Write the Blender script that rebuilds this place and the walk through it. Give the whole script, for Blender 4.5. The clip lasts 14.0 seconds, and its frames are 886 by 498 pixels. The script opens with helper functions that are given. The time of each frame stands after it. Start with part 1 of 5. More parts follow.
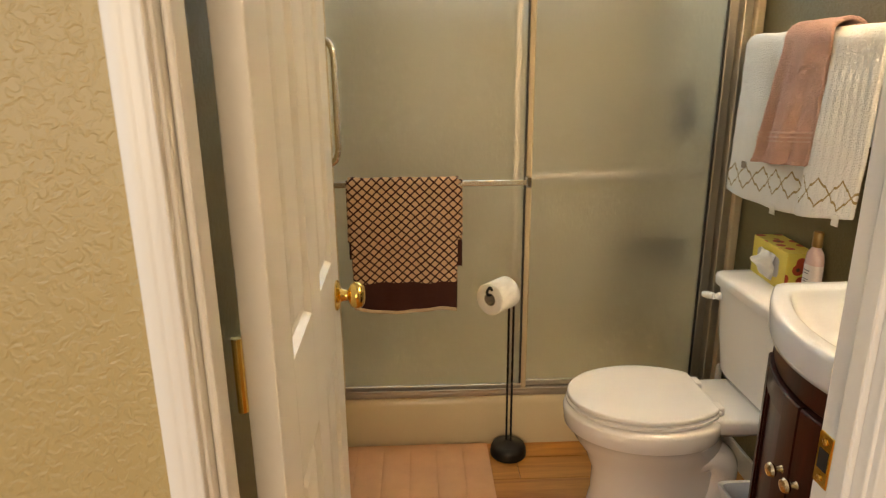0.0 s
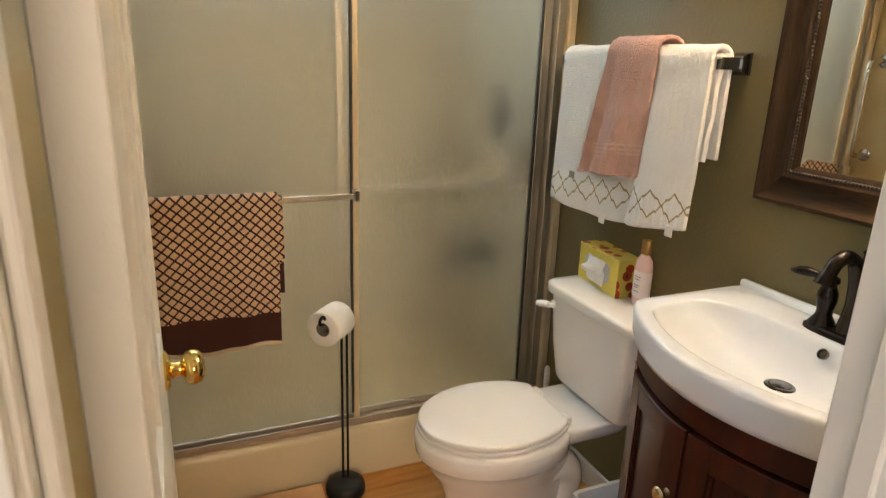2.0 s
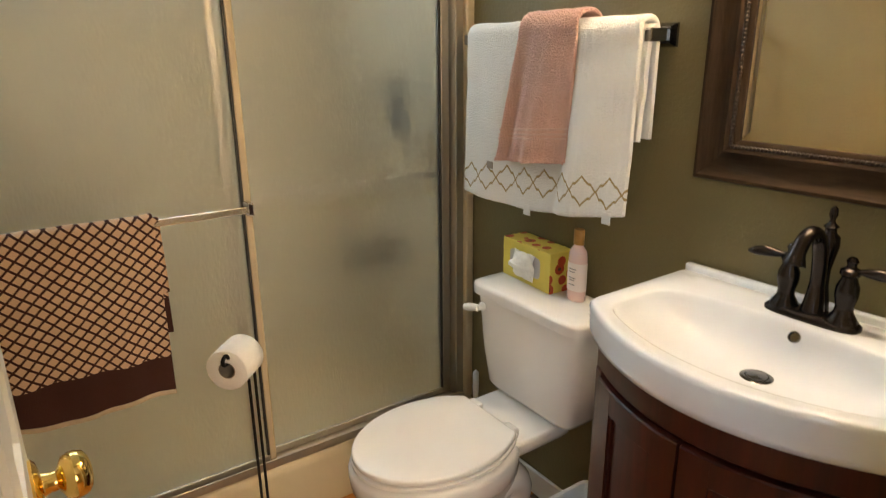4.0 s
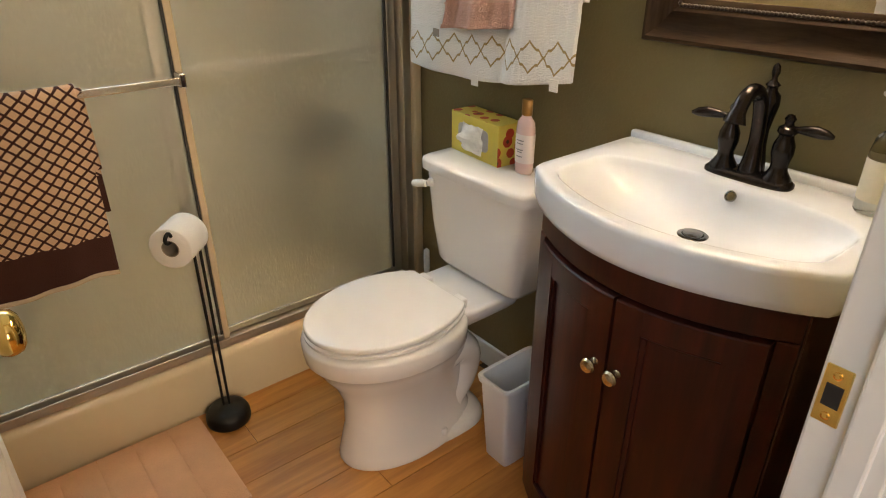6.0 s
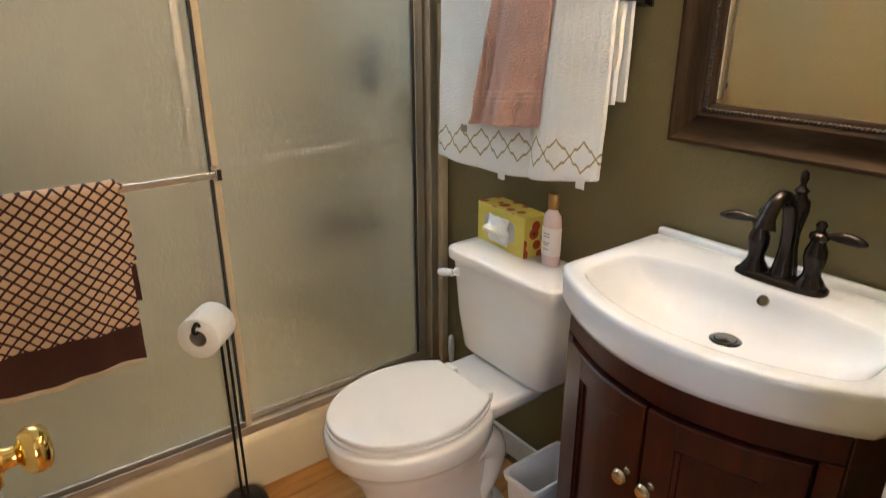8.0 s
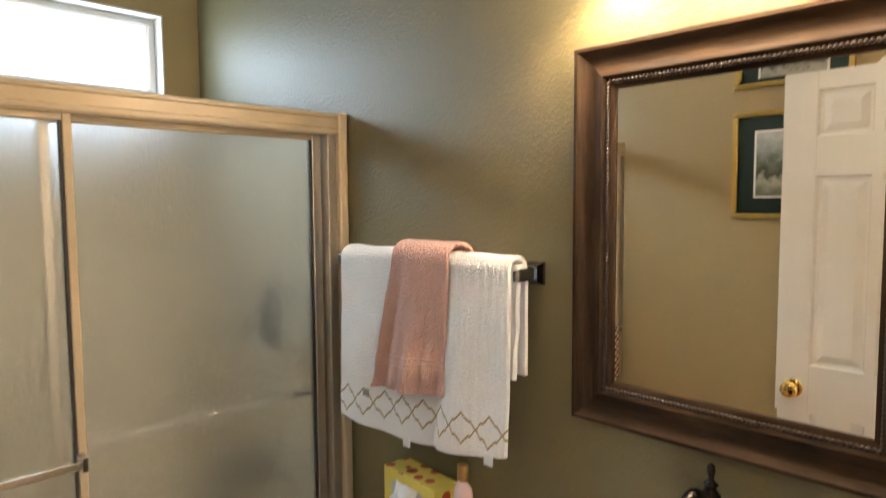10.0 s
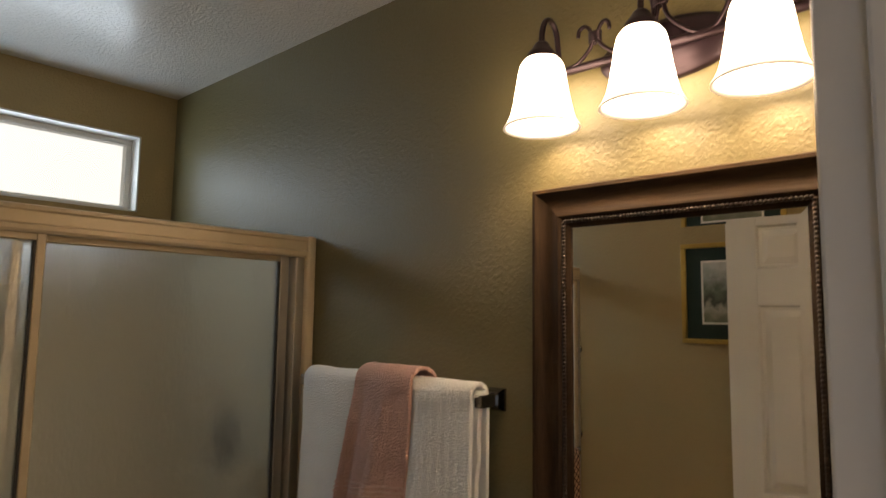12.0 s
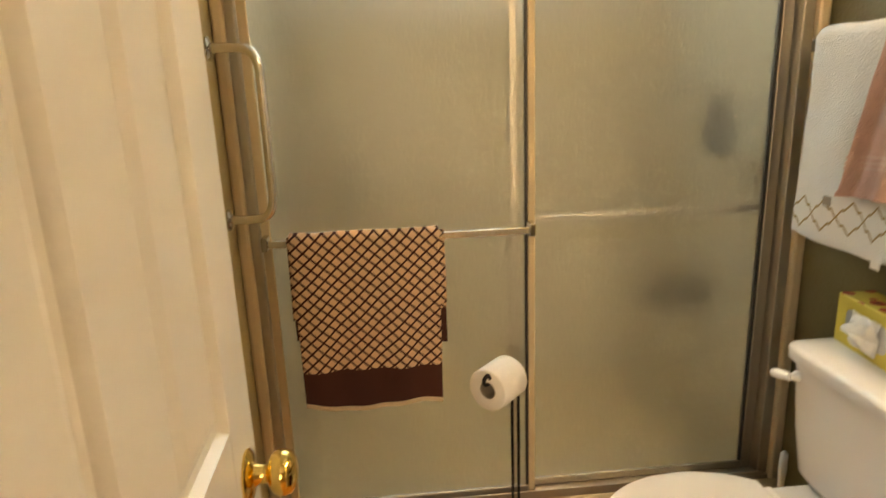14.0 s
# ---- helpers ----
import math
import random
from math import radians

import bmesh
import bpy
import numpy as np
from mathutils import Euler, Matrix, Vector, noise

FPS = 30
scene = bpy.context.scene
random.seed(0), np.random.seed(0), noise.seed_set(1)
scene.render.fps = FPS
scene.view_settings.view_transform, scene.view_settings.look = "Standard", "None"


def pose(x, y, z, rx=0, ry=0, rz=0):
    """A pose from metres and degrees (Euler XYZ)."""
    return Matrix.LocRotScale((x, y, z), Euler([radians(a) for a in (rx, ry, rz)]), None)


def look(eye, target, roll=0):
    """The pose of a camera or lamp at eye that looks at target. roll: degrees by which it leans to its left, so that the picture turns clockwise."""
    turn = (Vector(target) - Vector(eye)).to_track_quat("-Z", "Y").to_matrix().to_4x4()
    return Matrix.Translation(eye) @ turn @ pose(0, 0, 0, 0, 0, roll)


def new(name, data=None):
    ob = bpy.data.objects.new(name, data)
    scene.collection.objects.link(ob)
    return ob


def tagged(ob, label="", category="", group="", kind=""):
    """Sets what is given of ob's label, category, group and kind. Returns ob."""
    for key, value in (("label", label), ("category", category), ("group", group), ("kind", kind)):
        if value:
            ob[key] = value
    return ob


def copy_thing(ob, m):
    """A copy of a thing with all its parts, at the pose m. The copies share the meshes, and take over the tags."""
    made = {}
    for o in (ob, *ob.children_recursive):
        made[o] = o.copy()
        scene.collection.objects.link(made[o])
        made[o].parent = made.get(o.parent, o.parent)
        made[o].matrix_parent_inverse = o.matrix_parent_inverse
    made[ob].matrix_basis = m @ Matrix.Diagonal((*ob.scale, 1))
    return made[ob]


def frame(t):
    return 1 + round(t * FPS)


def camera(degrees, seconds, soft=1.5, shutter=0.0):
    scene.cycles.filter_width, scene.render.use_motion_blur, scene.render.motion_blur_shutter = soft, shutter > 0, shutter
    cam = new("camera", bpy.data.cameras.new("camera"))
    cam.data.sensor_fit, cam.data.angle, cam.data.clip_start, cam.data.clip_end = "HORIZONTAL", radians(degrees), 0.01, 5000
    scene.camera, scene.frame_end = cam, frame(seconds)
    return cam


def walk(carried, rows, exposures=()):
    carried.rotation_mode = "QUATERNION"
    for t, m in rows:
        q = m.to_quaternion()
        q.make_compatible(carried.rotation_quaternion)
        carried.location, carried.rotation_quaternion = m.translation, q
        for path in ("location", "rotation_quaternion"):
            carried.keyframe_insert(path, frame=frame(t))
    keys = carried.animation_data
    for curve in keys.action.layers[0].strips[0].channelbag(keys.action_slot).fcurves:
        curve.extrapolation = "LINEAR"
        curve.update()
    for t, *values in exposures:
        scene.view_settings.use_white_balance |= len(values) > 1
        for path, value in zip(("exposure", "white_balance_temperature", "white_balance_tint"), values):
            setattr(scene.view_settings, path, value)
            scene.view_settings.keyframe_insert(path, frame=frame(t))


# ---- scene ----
cam = camera(69.7, 14.0, soft=1.1, shutter=0.4)
PATH = [
    (0, (0.419, 0.279, 1.362), (0.491, 2.2, 0.811), -0.5),
    (0.5, (0.36, 0.35, 1.36), (0.633, 2.258, 0.824), -2.6),
    (1, (0.253, 0.446, 1.363), (0.85, 2.279, 0.83), -1.6),
    (1.5, (0.26, 0.5, 1.409), (0.993, 2.3, 0.938), 0.6),
    (2, (0.285, 0.525, 1.395), (1.043, 2.285, 0.822), 2.0),
    (2.5, (0.315, 0.552, 1.378), (1.102, 2.275, 0.736), 2.7),
    (3, (0.321, 0.596, 1.378), (1.103, 2.31, 0.706), 2.8),
    (3.5, (0.281, 0.703, 1.4), (1.224, 2.359, 0.793), 0.5),
    (4, (0.282, 0.757, 1.378), (1.37, 2.326, 0.782), -0.5),
    (4.2, (0.295, 0.759, 1.354), (1.377, 2.269, 0.615), 0.2),
    (6.3, (0.294, 0.738, 1.323), (1.424, 2.12, 0.42), -0.0),
    (6.5, (0.257, 0.748, 1.353), (1.403, 2.135, 0.479), -0.1),
    (7, (0.253, 0.766, 1.342), (1.368, 2.241, 0.58), 0.1),
    (7.2, (0.271, 0.765, 1.331), (1.35, 2.236, 0.513), 0.2),
    (9.3, (0.315, 0.762, 1.513), (1.596, 2.266, 1.204), 0.5),
    (9.5, (0.323, 0.771, 1.525), (1.624, 2.268, 1.268), 1.2),
    (10, (0.392, 0.819, 1.563), (1.79, 2.241, 1.416), -0.4),
    (10.5, (0.389, 0.834, 1.615), (1.859, 2.182, 1.769), 3.2),
    (11, (0.36, 0.812, 1.617), (1.853, 2.104, 1.936), 2.1),
    (11.5, (0.348, 0.786, 1.609), (1.839, 2.084, 1.917), 2.0),
    (12, (0.343, 0.785, 1.594), (1.821, 2.116, 1.799), 0.8),
    (12.5, (0.382, 0.812, 1.565), (1.606, 2.391, 1.656), 0.6),
    (13, (0.418, 0.81, 1.555), (1.037, 2.71, 1.483), 0.9),
    (13.5, (0.472, 0.798, 1.470), (0.764, 2.735, 1.105), 0.2),
    (14, (0.436, 0.829, 1.363), (0.591, 2.755, 0.847), -2.2),
]
# the clip's own camera: exposure, kelvin and tint along the way
EXPO = [(0.0, 0.42, 9900, 15), (1.0, 0.44, 8900, 14), (2.0, 0.50, 8200, 14), (3.0, 0.52, 8200, 16), (4.2, 0.52, 8300, 14), (6.5, 0.54, 7900, 15), (7.0, 0.54, 7700, 15), (9.5, 0.56, 7300, 16), (10.0, 0.52, 7500, 17), (10.5, 0.20, 7800, 19), (11.0, -0.50, 7800, 18), (11.5, -0.98, 7800, 19), (12.0, -1.04, 8500, 20), (12.5, -0.80, 9300, 20), (13.0, -0.52, 9900, 19), (13.5, -0.12, 12000, 19), (14.0, 0.58, 10900, 15)]
walk(cam, [(t, look(eye, target, roll)) for t, eye, target, roll in PATH], EXPO)

# ---- light ----
world = bpy.data.worlds.new("sky")
world.use_nodes = True
scene.world = world
_n = world.node_tree.nodes
_bg = _n["Background"]
_sky = _n.new("ShaderNodeTexSky")
_sky.sky_type, _sky.sun_disc, _sky.sun_elevation, _sky.sun_rotation = "NISHITA", False, radians(40), radians(200)
world.node_tree.links.new(_sky.outputs[0], _bg.inputs[0])
_bg.inputs[1].default_value = 0.1
BULB_WATTS = 1.8
HALL_FILL_WATTS = 19.0
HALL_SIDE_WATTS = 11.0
WINDOW_WATTS = 9.5


def lamp(name, kind, where, watts, colour, **settings):
    data = bpy.data.lights.new(name, kind)
    data.energy, data.color = watts, colour
    for key, value in settings.items():
        if key == "size":
            data.size = value
        elif key == "size_y":
            data.shape, data.size_y = "RECTANGLE", value
        elif key == "radius":
            data.shadow_soft_size = value
    ob = new(name, data)
    ob.matrix_world = where
    return ob


# ---- materials ----
def material(name, colour, rough=0.5, metal=0.0, vary=0.12, scale=6.0, bump=0.0, bump_scale=60.0, fine=0.0, coat=0.0, subsurface=0.0, depth=0.004):
    """A plain surface: its colour wanders at two scales, with a fine relief."""
    m = bpy.data.materials.new(name)
    m.use_nodes = True
    n, l = m.node_tree.nodes, m.node_tree.links
    b = n["Principled BSDF"]
    b.inputs["Roughness"].default_value, b.inputs["Metallic"].default_value = rough, metal
    b.inputs["Coat Weight"].default_value = coat
    b.inputs["Subsurface Weight"].default_value = subsurface
    b.inputs["Subsurface Radius"].default_value = (0.01, 0.008, 0.006)
    tc = n.new("ShaderNodeTexCoord")
    big, small = n.new("ShaderNodeTexNoise"), n.new("ShaderNodeTexNoise")
    big.inputs["Scale"].default_value, small.inputs["Scale"].default_value = scale, scale * 14
    big.inputs["Detail"].default_value = 4
    add, mix = n.new("ShaderNodeMath"), n.new("ShaderNodeMix")
    add.operation = "MULTIPLY_ADD"
    add.inputs[1].default_value = 0.35
    mix.data_type = "RGBA"
    mix.inputs["A"].default_value = (*[c * (1 - vary) for c in colour], 1)
    mix.inputs["B"].default_value = (*[min(1, c * (1 + vary)) for c in colour], 1)
    for node in (big, small):
        l.new(tc.outputs["Object"], node.inputs["Vector"])
    l.new(small.outputs[0], add.inputs[0])
    sub = n.new("ShaderNodeMath")
    sub.operation = "MULTIPLY"
    sub.inputs[1].default_value = 0.8
    l.new(big.outputs[0], sub.inputs[0])
    l.new(sub.outputs[0], add.inputs[2])
    l.new(add.outputs[0], mix.inputs["Factor"])
    l.new(mix.outputs["Result"], b.inputs["Base Color"])
    if bump:
        bt, bp = n.new("ShaderNodeTexNoise"), n.new("ShaderNodeBump")
        bt.inputs["Scale"].default_value, bt.inputs["Detail"].default_value = bump_scale, 3
        bp.inputs["Strength"].default_value, bp.inputs["Distance"].default_value = bump, depth
        l.new(tc.outputs["Object"], bt.inputs["Vector"])
        l.new(bt.outputs[0], bp.inputs["Height"])
        l.new(bp.outputs[0], b.inputs["Normal"])
    return m


def nodes_of(m):
    return m.node_tree.nodes, m.node_tree.links, m.node_tree.nodes["Principled BSDF"]


def math_node(m, op, a, b=None, c=None):
    n, l = m.node_tree.nodes, m.node_tree.links
    node = n.new("ShaderNodeMath")
    node.operation = op
    for i, v in enumerate((a, b, c)):
        if v is None:
            continue
        if isinstance(v, (int, float)):
            node.inputs[i].default_value = v
        else:
            l.new(v, node.inputs[i])
    return node.outputs[0]


def axes(m):
    n, l = m.node_tree.nodes, m.node_tree.links
    tc, sep = n.new("ShaderNodeTexCoord"), n.new("ShaderNodeSeparateXYZ")
    l.new(tc.outputs["Object"], sep.inputs[0])
    return sep.outputs


def blend(m, factor, a, b):
    n, l = m.node_tree.nodes, m.node_tree.links
    mix = n.new("ShaderNodeMix")
    mix.data_type = "RGBA"
    l.new(factor, mix.inputs["Factor"])
    for key, v in (("A", a), ("B", b)):
        if isinstance(v, tuple):
            mix.inputs[key].default_value = (*v, 1)
        else:
            l.new(v, mix.inputs[key])
    return mix.outputs["Result"]


def base_link(m):
    b = m.node_tree.nodes["Principled BSDF"]
    return b.inputs["Base Color"].links[0].from_socket


def plaster(name, colour, strength, rough=0.45):
    """Knock-down wall texture: flattened blobs of plaster under satin paint."""
    m = material(name, colour, rough, vary=0.05, scale=2.0)
    n, l, b = nodes_of(m)
    tc = n.new("ShaderNodeTexCoord")
    a, c = n.new("ShaderNodeTexNoise"), n.new("ShaderNodeTexNoise")
    a.inputs["Scale"].default_value, a.inputs["Detail"].default_value, a.inputs["Distortion"].default_value = 105, 3, 0.6
    c.inputs["Scale"].default_value, c.inputs["Detail"].default_value = 260, 2
    ramp, bp, bp2 = n.new("ShaderNodeValToRGB"), n.new("ShaderNodeBump"), n.new("ShaderNodeBump")
    ramp.color_ramp.elements[0].position, ramp.color_ramp.elements[1].position = 0.44, 0.60
    bp.inputs["Strength"].default_value, bp.inputs["Distance"].default_value = strength, 0.002
    bp2.inputs["Strength"].default_value, bp2.inputs["Distance"].default_value = 0.12, 0.001
    for node in (a, c):
        l.new(tc.outputs["Object"], node.inputs["Vector"])
    l.new(a.outputs[0], ramp.inputs[0])
    l.new(ramp.outputs[0], bp.inputs["Height"])
    l.new(c.outputs[0], bp2.inputs["Height"])
    l.new(bp.outputs[0], bp2.inputs["Normal"])
    l.new(bp2.outputs[0], b.inputs["Normal"])
    return m


def glass(name, rough, tint, ior=1.45, bump=0.0, bump_scale=80.0, stretch=1.0):
    m = bpy.data.materials.new(name)
    m.use_nodes = True
    n, l, b = nodes_of(m)
    b.inputs["Base Color"].default_value = (*tint, 1)
    b.inputs["Roughness"].default_value, b.inputs["IOR"].default_value, b.inputs["Transmission Weight"].default_value = rough, ior, 1
    if bump:
        tc, bt, bp = n.new("ShaderNodeTexCoord"), n.new("ShaderNodeTexNoise"), n.new("ShaderNodeBump")
        bt.inputs["Scale"].default_value, bt.inputs["Detail"].default_value = bump_scale, 2
        bp.inputs["Strength"].default_value, bp.inputs["Distance"].default_value = bump, 0.003
        mp = n.new("ShaderNodeMapping")
        mp.inputs["Scale"].default_value = (1, 1, stretch)
        l.new(tc.outputs["Object"], mp.inputs["Vector"])
        l.new(mp.outputs[0], bt.inputs["Vector"])
        l.new(bt.outputs[0], bp.inputs["Height"])
        l.new(bp.outputs[0], b.inputs["Normal"])
    return m


def wood(name, dark, light, rough, axis, stretch=14.0, scale=3.0, bump=0.08, by_object=0.0, coat=0.0):
    """Wood with its grain along an axis (0, 1, 2)."""
    m = bpy.data.materials.new(name)
    m.use_nodes = True
    n, l, b = nodes_of(m)
    tc, mp, t1, t2 = n.new("ShaderNodeTexCoord"), n.new("ShaderNodeMapping"), n.new("ShaderNodeTexNoise"), n.new("ShaderNodeTexNoise")
    size = [stretch] * 3
    size[axis] = 1.0
    mp.inputs["Scale"].default_value = size
    l.new(tc.outputs["Object"], mp.inputs["Vector"])
    info = n.new("ShaderNodeObjectInfo")
    vm = n.new("ShaderNodeVectorMath")
    vm.operation = "ADD"
    mul = math_node(m, "MULTIPLY", info.outputs["Random"], 40.0)
    l.new(mp.outputs[0], vm.inputs[0])
    l.new(mul, vm.inputs[1])
    t1.inputs["Scale"].default_value, t1.inputs["Detail"].default_value, t1.inputs["Distortion"].default_value = scale, 6, 0.8
    t2.inputs["Scale"].default_value, t2.inputs["Detail"].default_value = scale * 7, 4
    l.new(vm.outputs[0], t1.inputs["Vector"])
    l.new(vm.outputs[0], t2.inputs["Vector"])
    f = math_node(m, "MULTIPLY_ADD", t2.outputs[0], 0.4, math_node(m, "MULTIPLY_ADD", t1.outputs[0], 1.6, -0.5))
    f = math_node(m, "MULTIPLY_ADD", info.outputs["Random"], by_object, f)
    cl = n.new("ShaderNodeClamp")
    l.new(f, cl.inputs[0])
    l.new(blend(m, cl.outputs[0], dark, light), b.inputs["Base Color"])
    b.inputs["Roughness"].default_value = rough
    b.inputs["Coat Weight"].default_value = coat
    b.inputs["Coat Roughness"].default_value = 0.25
    bp = n.new("ShaderNodeBump")
    bp.inputs["Strength"].default_value, bp.inputs["Distance"].default_value = bump, 0.002
    l.new(t2.outputs[0], bp.inputs["Height"])
    l.new(bp.outputs[0], b.inputs["Normal"])
    return m


OLIVE = (0.180, 0.146, 0.066)
TAN = (0.42, 0.315, 0.150)
M_OLIVE = plaster("olive_accent_wall_paint", OLIVE, 0.26, 0.42)
M_WALL = plaster("tan_wall_paint", TAN, 0.42, 0.42)
M_CEIL = plaster("white_ceiling_paint", (0.80, 0.78, 0.74), 0.8, 0.25)
M_CEIL.node_tree.nodes["Principled BSDF"].inputs["Coat Weight"].default_value = 0.5
M_CEIL.node_tree.nodes["Principled BSDF"].inputs["Coat Roughness"].default_value = 0.24
M_WHITE = material("white_trim_paint", (0.74, 0.72, 0.68), 0.32, vary=0.03, scale=4, bump=0.05, bump_scale=150)
M_DOOR = material("white_door_paint", (0.74, 0.72, 0.67), 0.36, vary=0.03, scale=4, bump=0.06, bump_scale=220)
M_PLANK = wood("oak_laminate", (0.33, 0.115, 0.022), (0.68, 0.31, 0.078), 0.36, 0, 12, 2.2, 0.05, 0.25)
M_JOINT = material("dark_joint", (0.10, 0.05, 0.02), 0.7)
M_PORC = material("white_porcelain", (0.86, 0.83, 0.80), 0.09, vary=0.015, scale=3, coat=0.3)
M_SINK = material("white_vitreous_china", (0.74, 0.785, 0.85), 0.06, vary=0.01, scale=3, coat=0.3)
M_SEAT = material("white_plastic_seat", (0.87, 0.845, 0.82), 0.2, vary=0.015, scale=3)
M_PAN = material("almond_acrylic", (0.66, 0.55, 0.37), 0.25, vary=0.05, scale=5, bump=0.03, bump_scale=40)
M_SURR = material("almond_shower_wall", (0.56, 0.51, 0.39), 0.3, vary=0.03, scale=3)
M_GOLDAL = material("brushed_champagne_aluminium", (0.60, 0.48, 0.32), 0.38, 0.12, 0.08, 10, 0.05, 300)
M_STEEL = material("satin_aluminium", (0.50, 0.45, 0.38), 0.42, 0.9, 0.08, 10, 0.04, 300)
M_CHROME = material("polished_chrome", (0.55, 0.54, 0.52), 0.08, 1.0, 0.03, 8)
# Darker chrome for the drain, overflow, towel bar posts and rosettes.
M_DARKCHROME = material("dark_chrome", (0.26, 0.25, 0.24), 0.16, 1.0, 0.06, 14)
M_BRASS = material("polished_brass", (0.83, 0.58, 0.20), 0.12, 1.0, 0.08, 14)
M_NICKEL = material("satin_nickel", (0.66, 0.57, 0.43), 0.25, 1.0, 0.06, 14)
M_BRONZE = material("oil_rubbed_bronze", (0.028, 0.022, 0.020), 0.22, 0.75, 0.3, 30, 0.03, 200)
M_LAMPIRON = material("dark_bronze_lamp_metal", (0.030, 0.016, 0.020), 0.35, 0.6, 0.3, 30, 0.04, 200)
M_BLACK = material("black_iron", (0.012, 0.011, 0.010), 0.42, 0.4, 0.3, 30, 0.08, 150)
M_CAB = wood("dark_cherry_cabinet", (0.010, 0.0018, 0.0014), (0.074, 0.011, 0.0050), 0.36, 2, 10, 2.5, 0.05, 0.05, 0.02)
M_FRAME = wood("walnut_mirror_frame", (0.012, 0.0050, 0.0026), (0.070, 0.041, 0.021), 0.50, 2, 9, 5.0, 0.15)
M_FRAMEH = wood("walnut_mirror_frame_rail", (0.012, 0.0050, 0.0026), (0.070, 0.041, 0.021), 0.50, 1, 9, 5.0, 0.15)
for _m in (M_CAB, M_FRAME, M_FRAMEH):
    _m.node_tree.nodes["Principled BSDF"].inputs["Specular IOR Level"].default_value = 0.3 if _m == M_CAB else 0.10
M_BEAD = material("blackened_bead", (0.035, 0.020, 0.012), 0.35, 0.2, 0.4, 40)
M_FROST = glass("obscure_shower_glass", 0.55, (0.96, 0.96, 0.93), 1.2, 0.22, 150, 0.35)
M_CLEAR = glass("clear_window_glass", 0.02, (0.97, 0.99, 0.98), 1.45)
M_RAIL = material("polished_rail", (0.78, 0.74, 0.67), 0.22, 0.9, 0.04, 10)
M_MIRROR = material("silvered_mirror", (0.90, 0.89, 0.86), 0.012, 1.0, 0.01)
M_TERRY = material("white_terry", (0.86, 0.84, 0.80), 0.95, vary=0.05, scale=20, bump=0.9, bump_scale=420, subsurface=0.1)
M_PINK = material("dusty_pink_terry", (0.70, 0.415, 0.335), 0.95, vary=0.16, scale=26, bump=1.0, bump_scale=230, depth=0.012)
M_MAT = material("rosy_tan_plush", (0.62, 0.35, 0.20), 0.95, vary=0.15, scale=14, bump=0.8, bump_scale=350)
M_PAPER = material("white_tissue_paper", (0.86, 0.83, 0.79), 0.9, vary=0.04, scale=20, bump=0.3, bump_scale=200)
M_CARD = material("grey_card", (0.30, 0.25, 0.20), 0.9)
M_BIN = material("white_bin_plastic", (0.80, 0.81, 0.83), 0.35, vary=0.02)
M_SOAP = material("clear_white_pump_plastic", (0.78, 0.77, 0.74), 0.25, vary=0.02)
M_GOLD = material("gilt_frame", (0.55, 0.36, 0.10), 0.35, 0.7, 0.25, 30)
M_GREEN = material("dark_green_mat_board", (0.012, 0.030, 0.022), 0.8, vary=0.15)
M_HOLE_SHADE = material("black_hole_shade", (0.01, 0.01, 0.01), 0.6)


# ---- shapes ----
def part(name, bm, mat, parent=None, label="", smooth=False):
    """One mesh object, under a thing or a part."""
    bmesh.ops.recalc_face_normals(bm, faces=bm.faces)
    me = bpy.data.meshes.new(name)
    bm.to_mesh(me)
    bm.free()
    me.materials.append(mat)
    if smooth:
        me.shade_smooth()
        if smooth != "all":
            me.set_sharp_from_angle(angle=radians(smooth if smooth is not True else 40))
    ob = new(name, me)
    if parent is not None:
        ob.parent = parent
    if label:
        ob["label"] = label
    return ob


def thing(name, where, label, category, kind="", group=""):
    ob = new(name)
    ob.matrix_world = Matrix.Translation(where) if not isinstance(where, Matrix) else where
    ob.empty_display_size = 0.05
    return tagged(ob, label, category, group, kind)


def box(lo, hi, bevel=0.0, seg=2, bm=None):
    bm = bm or bmesh.new()
    r = bmesh.ops.create_cube(bm, size=1)
    size = [b - a for a, b in zip(lo, hi)]
    mid = [(a + b) / 2 for a, b in zip(lo, hi)]
    bmesh.ops.transform(bm, matrix=Matrix.LocRotScale(mid, None, size), verts=r["verts"])
    if bevel:
        edges = list({e for v in r["verts"] for e in v.link_edges})
        bmesh.ops.bevel(bm, geom=edges, offset=bevel, segments=seg, profile=0.5, affect="EDGES")
    return bm


def loft(rings, cap=True, bm=None, closed=True):
    bm = bm or bmesh.new()
    rows = [[bm.verts.new(p) for p in ring] for ring in rings]
    n = len(rows[0])
    for a, b in zip(rows, rows[1:]):
        for i in range(n if closed else n - 1):
            k = (i + 1) % n
            bm.faces.new((a[i], a[k], b[k], b[i]))
    if cap:
        bm.faces.new(rows[0][::-1])
        bm.faces.new(rows[-1])
    return bm


def lathe(profile, seg=24, m=None, bm=None, cap=True):
    """Turns (radius, height) rows round z, then places them by m."""
    m = m or Matrix()
    rings = [[m @ Vector((max(r, 0.0002) * math.cos(2 * math.pi * i / seg), max(r, 0.0002) * math.sin(2 * math.pi * i / seg), z)) for i in range(seg)] for r, z in profile]
    return loft(rings, cap, bm)


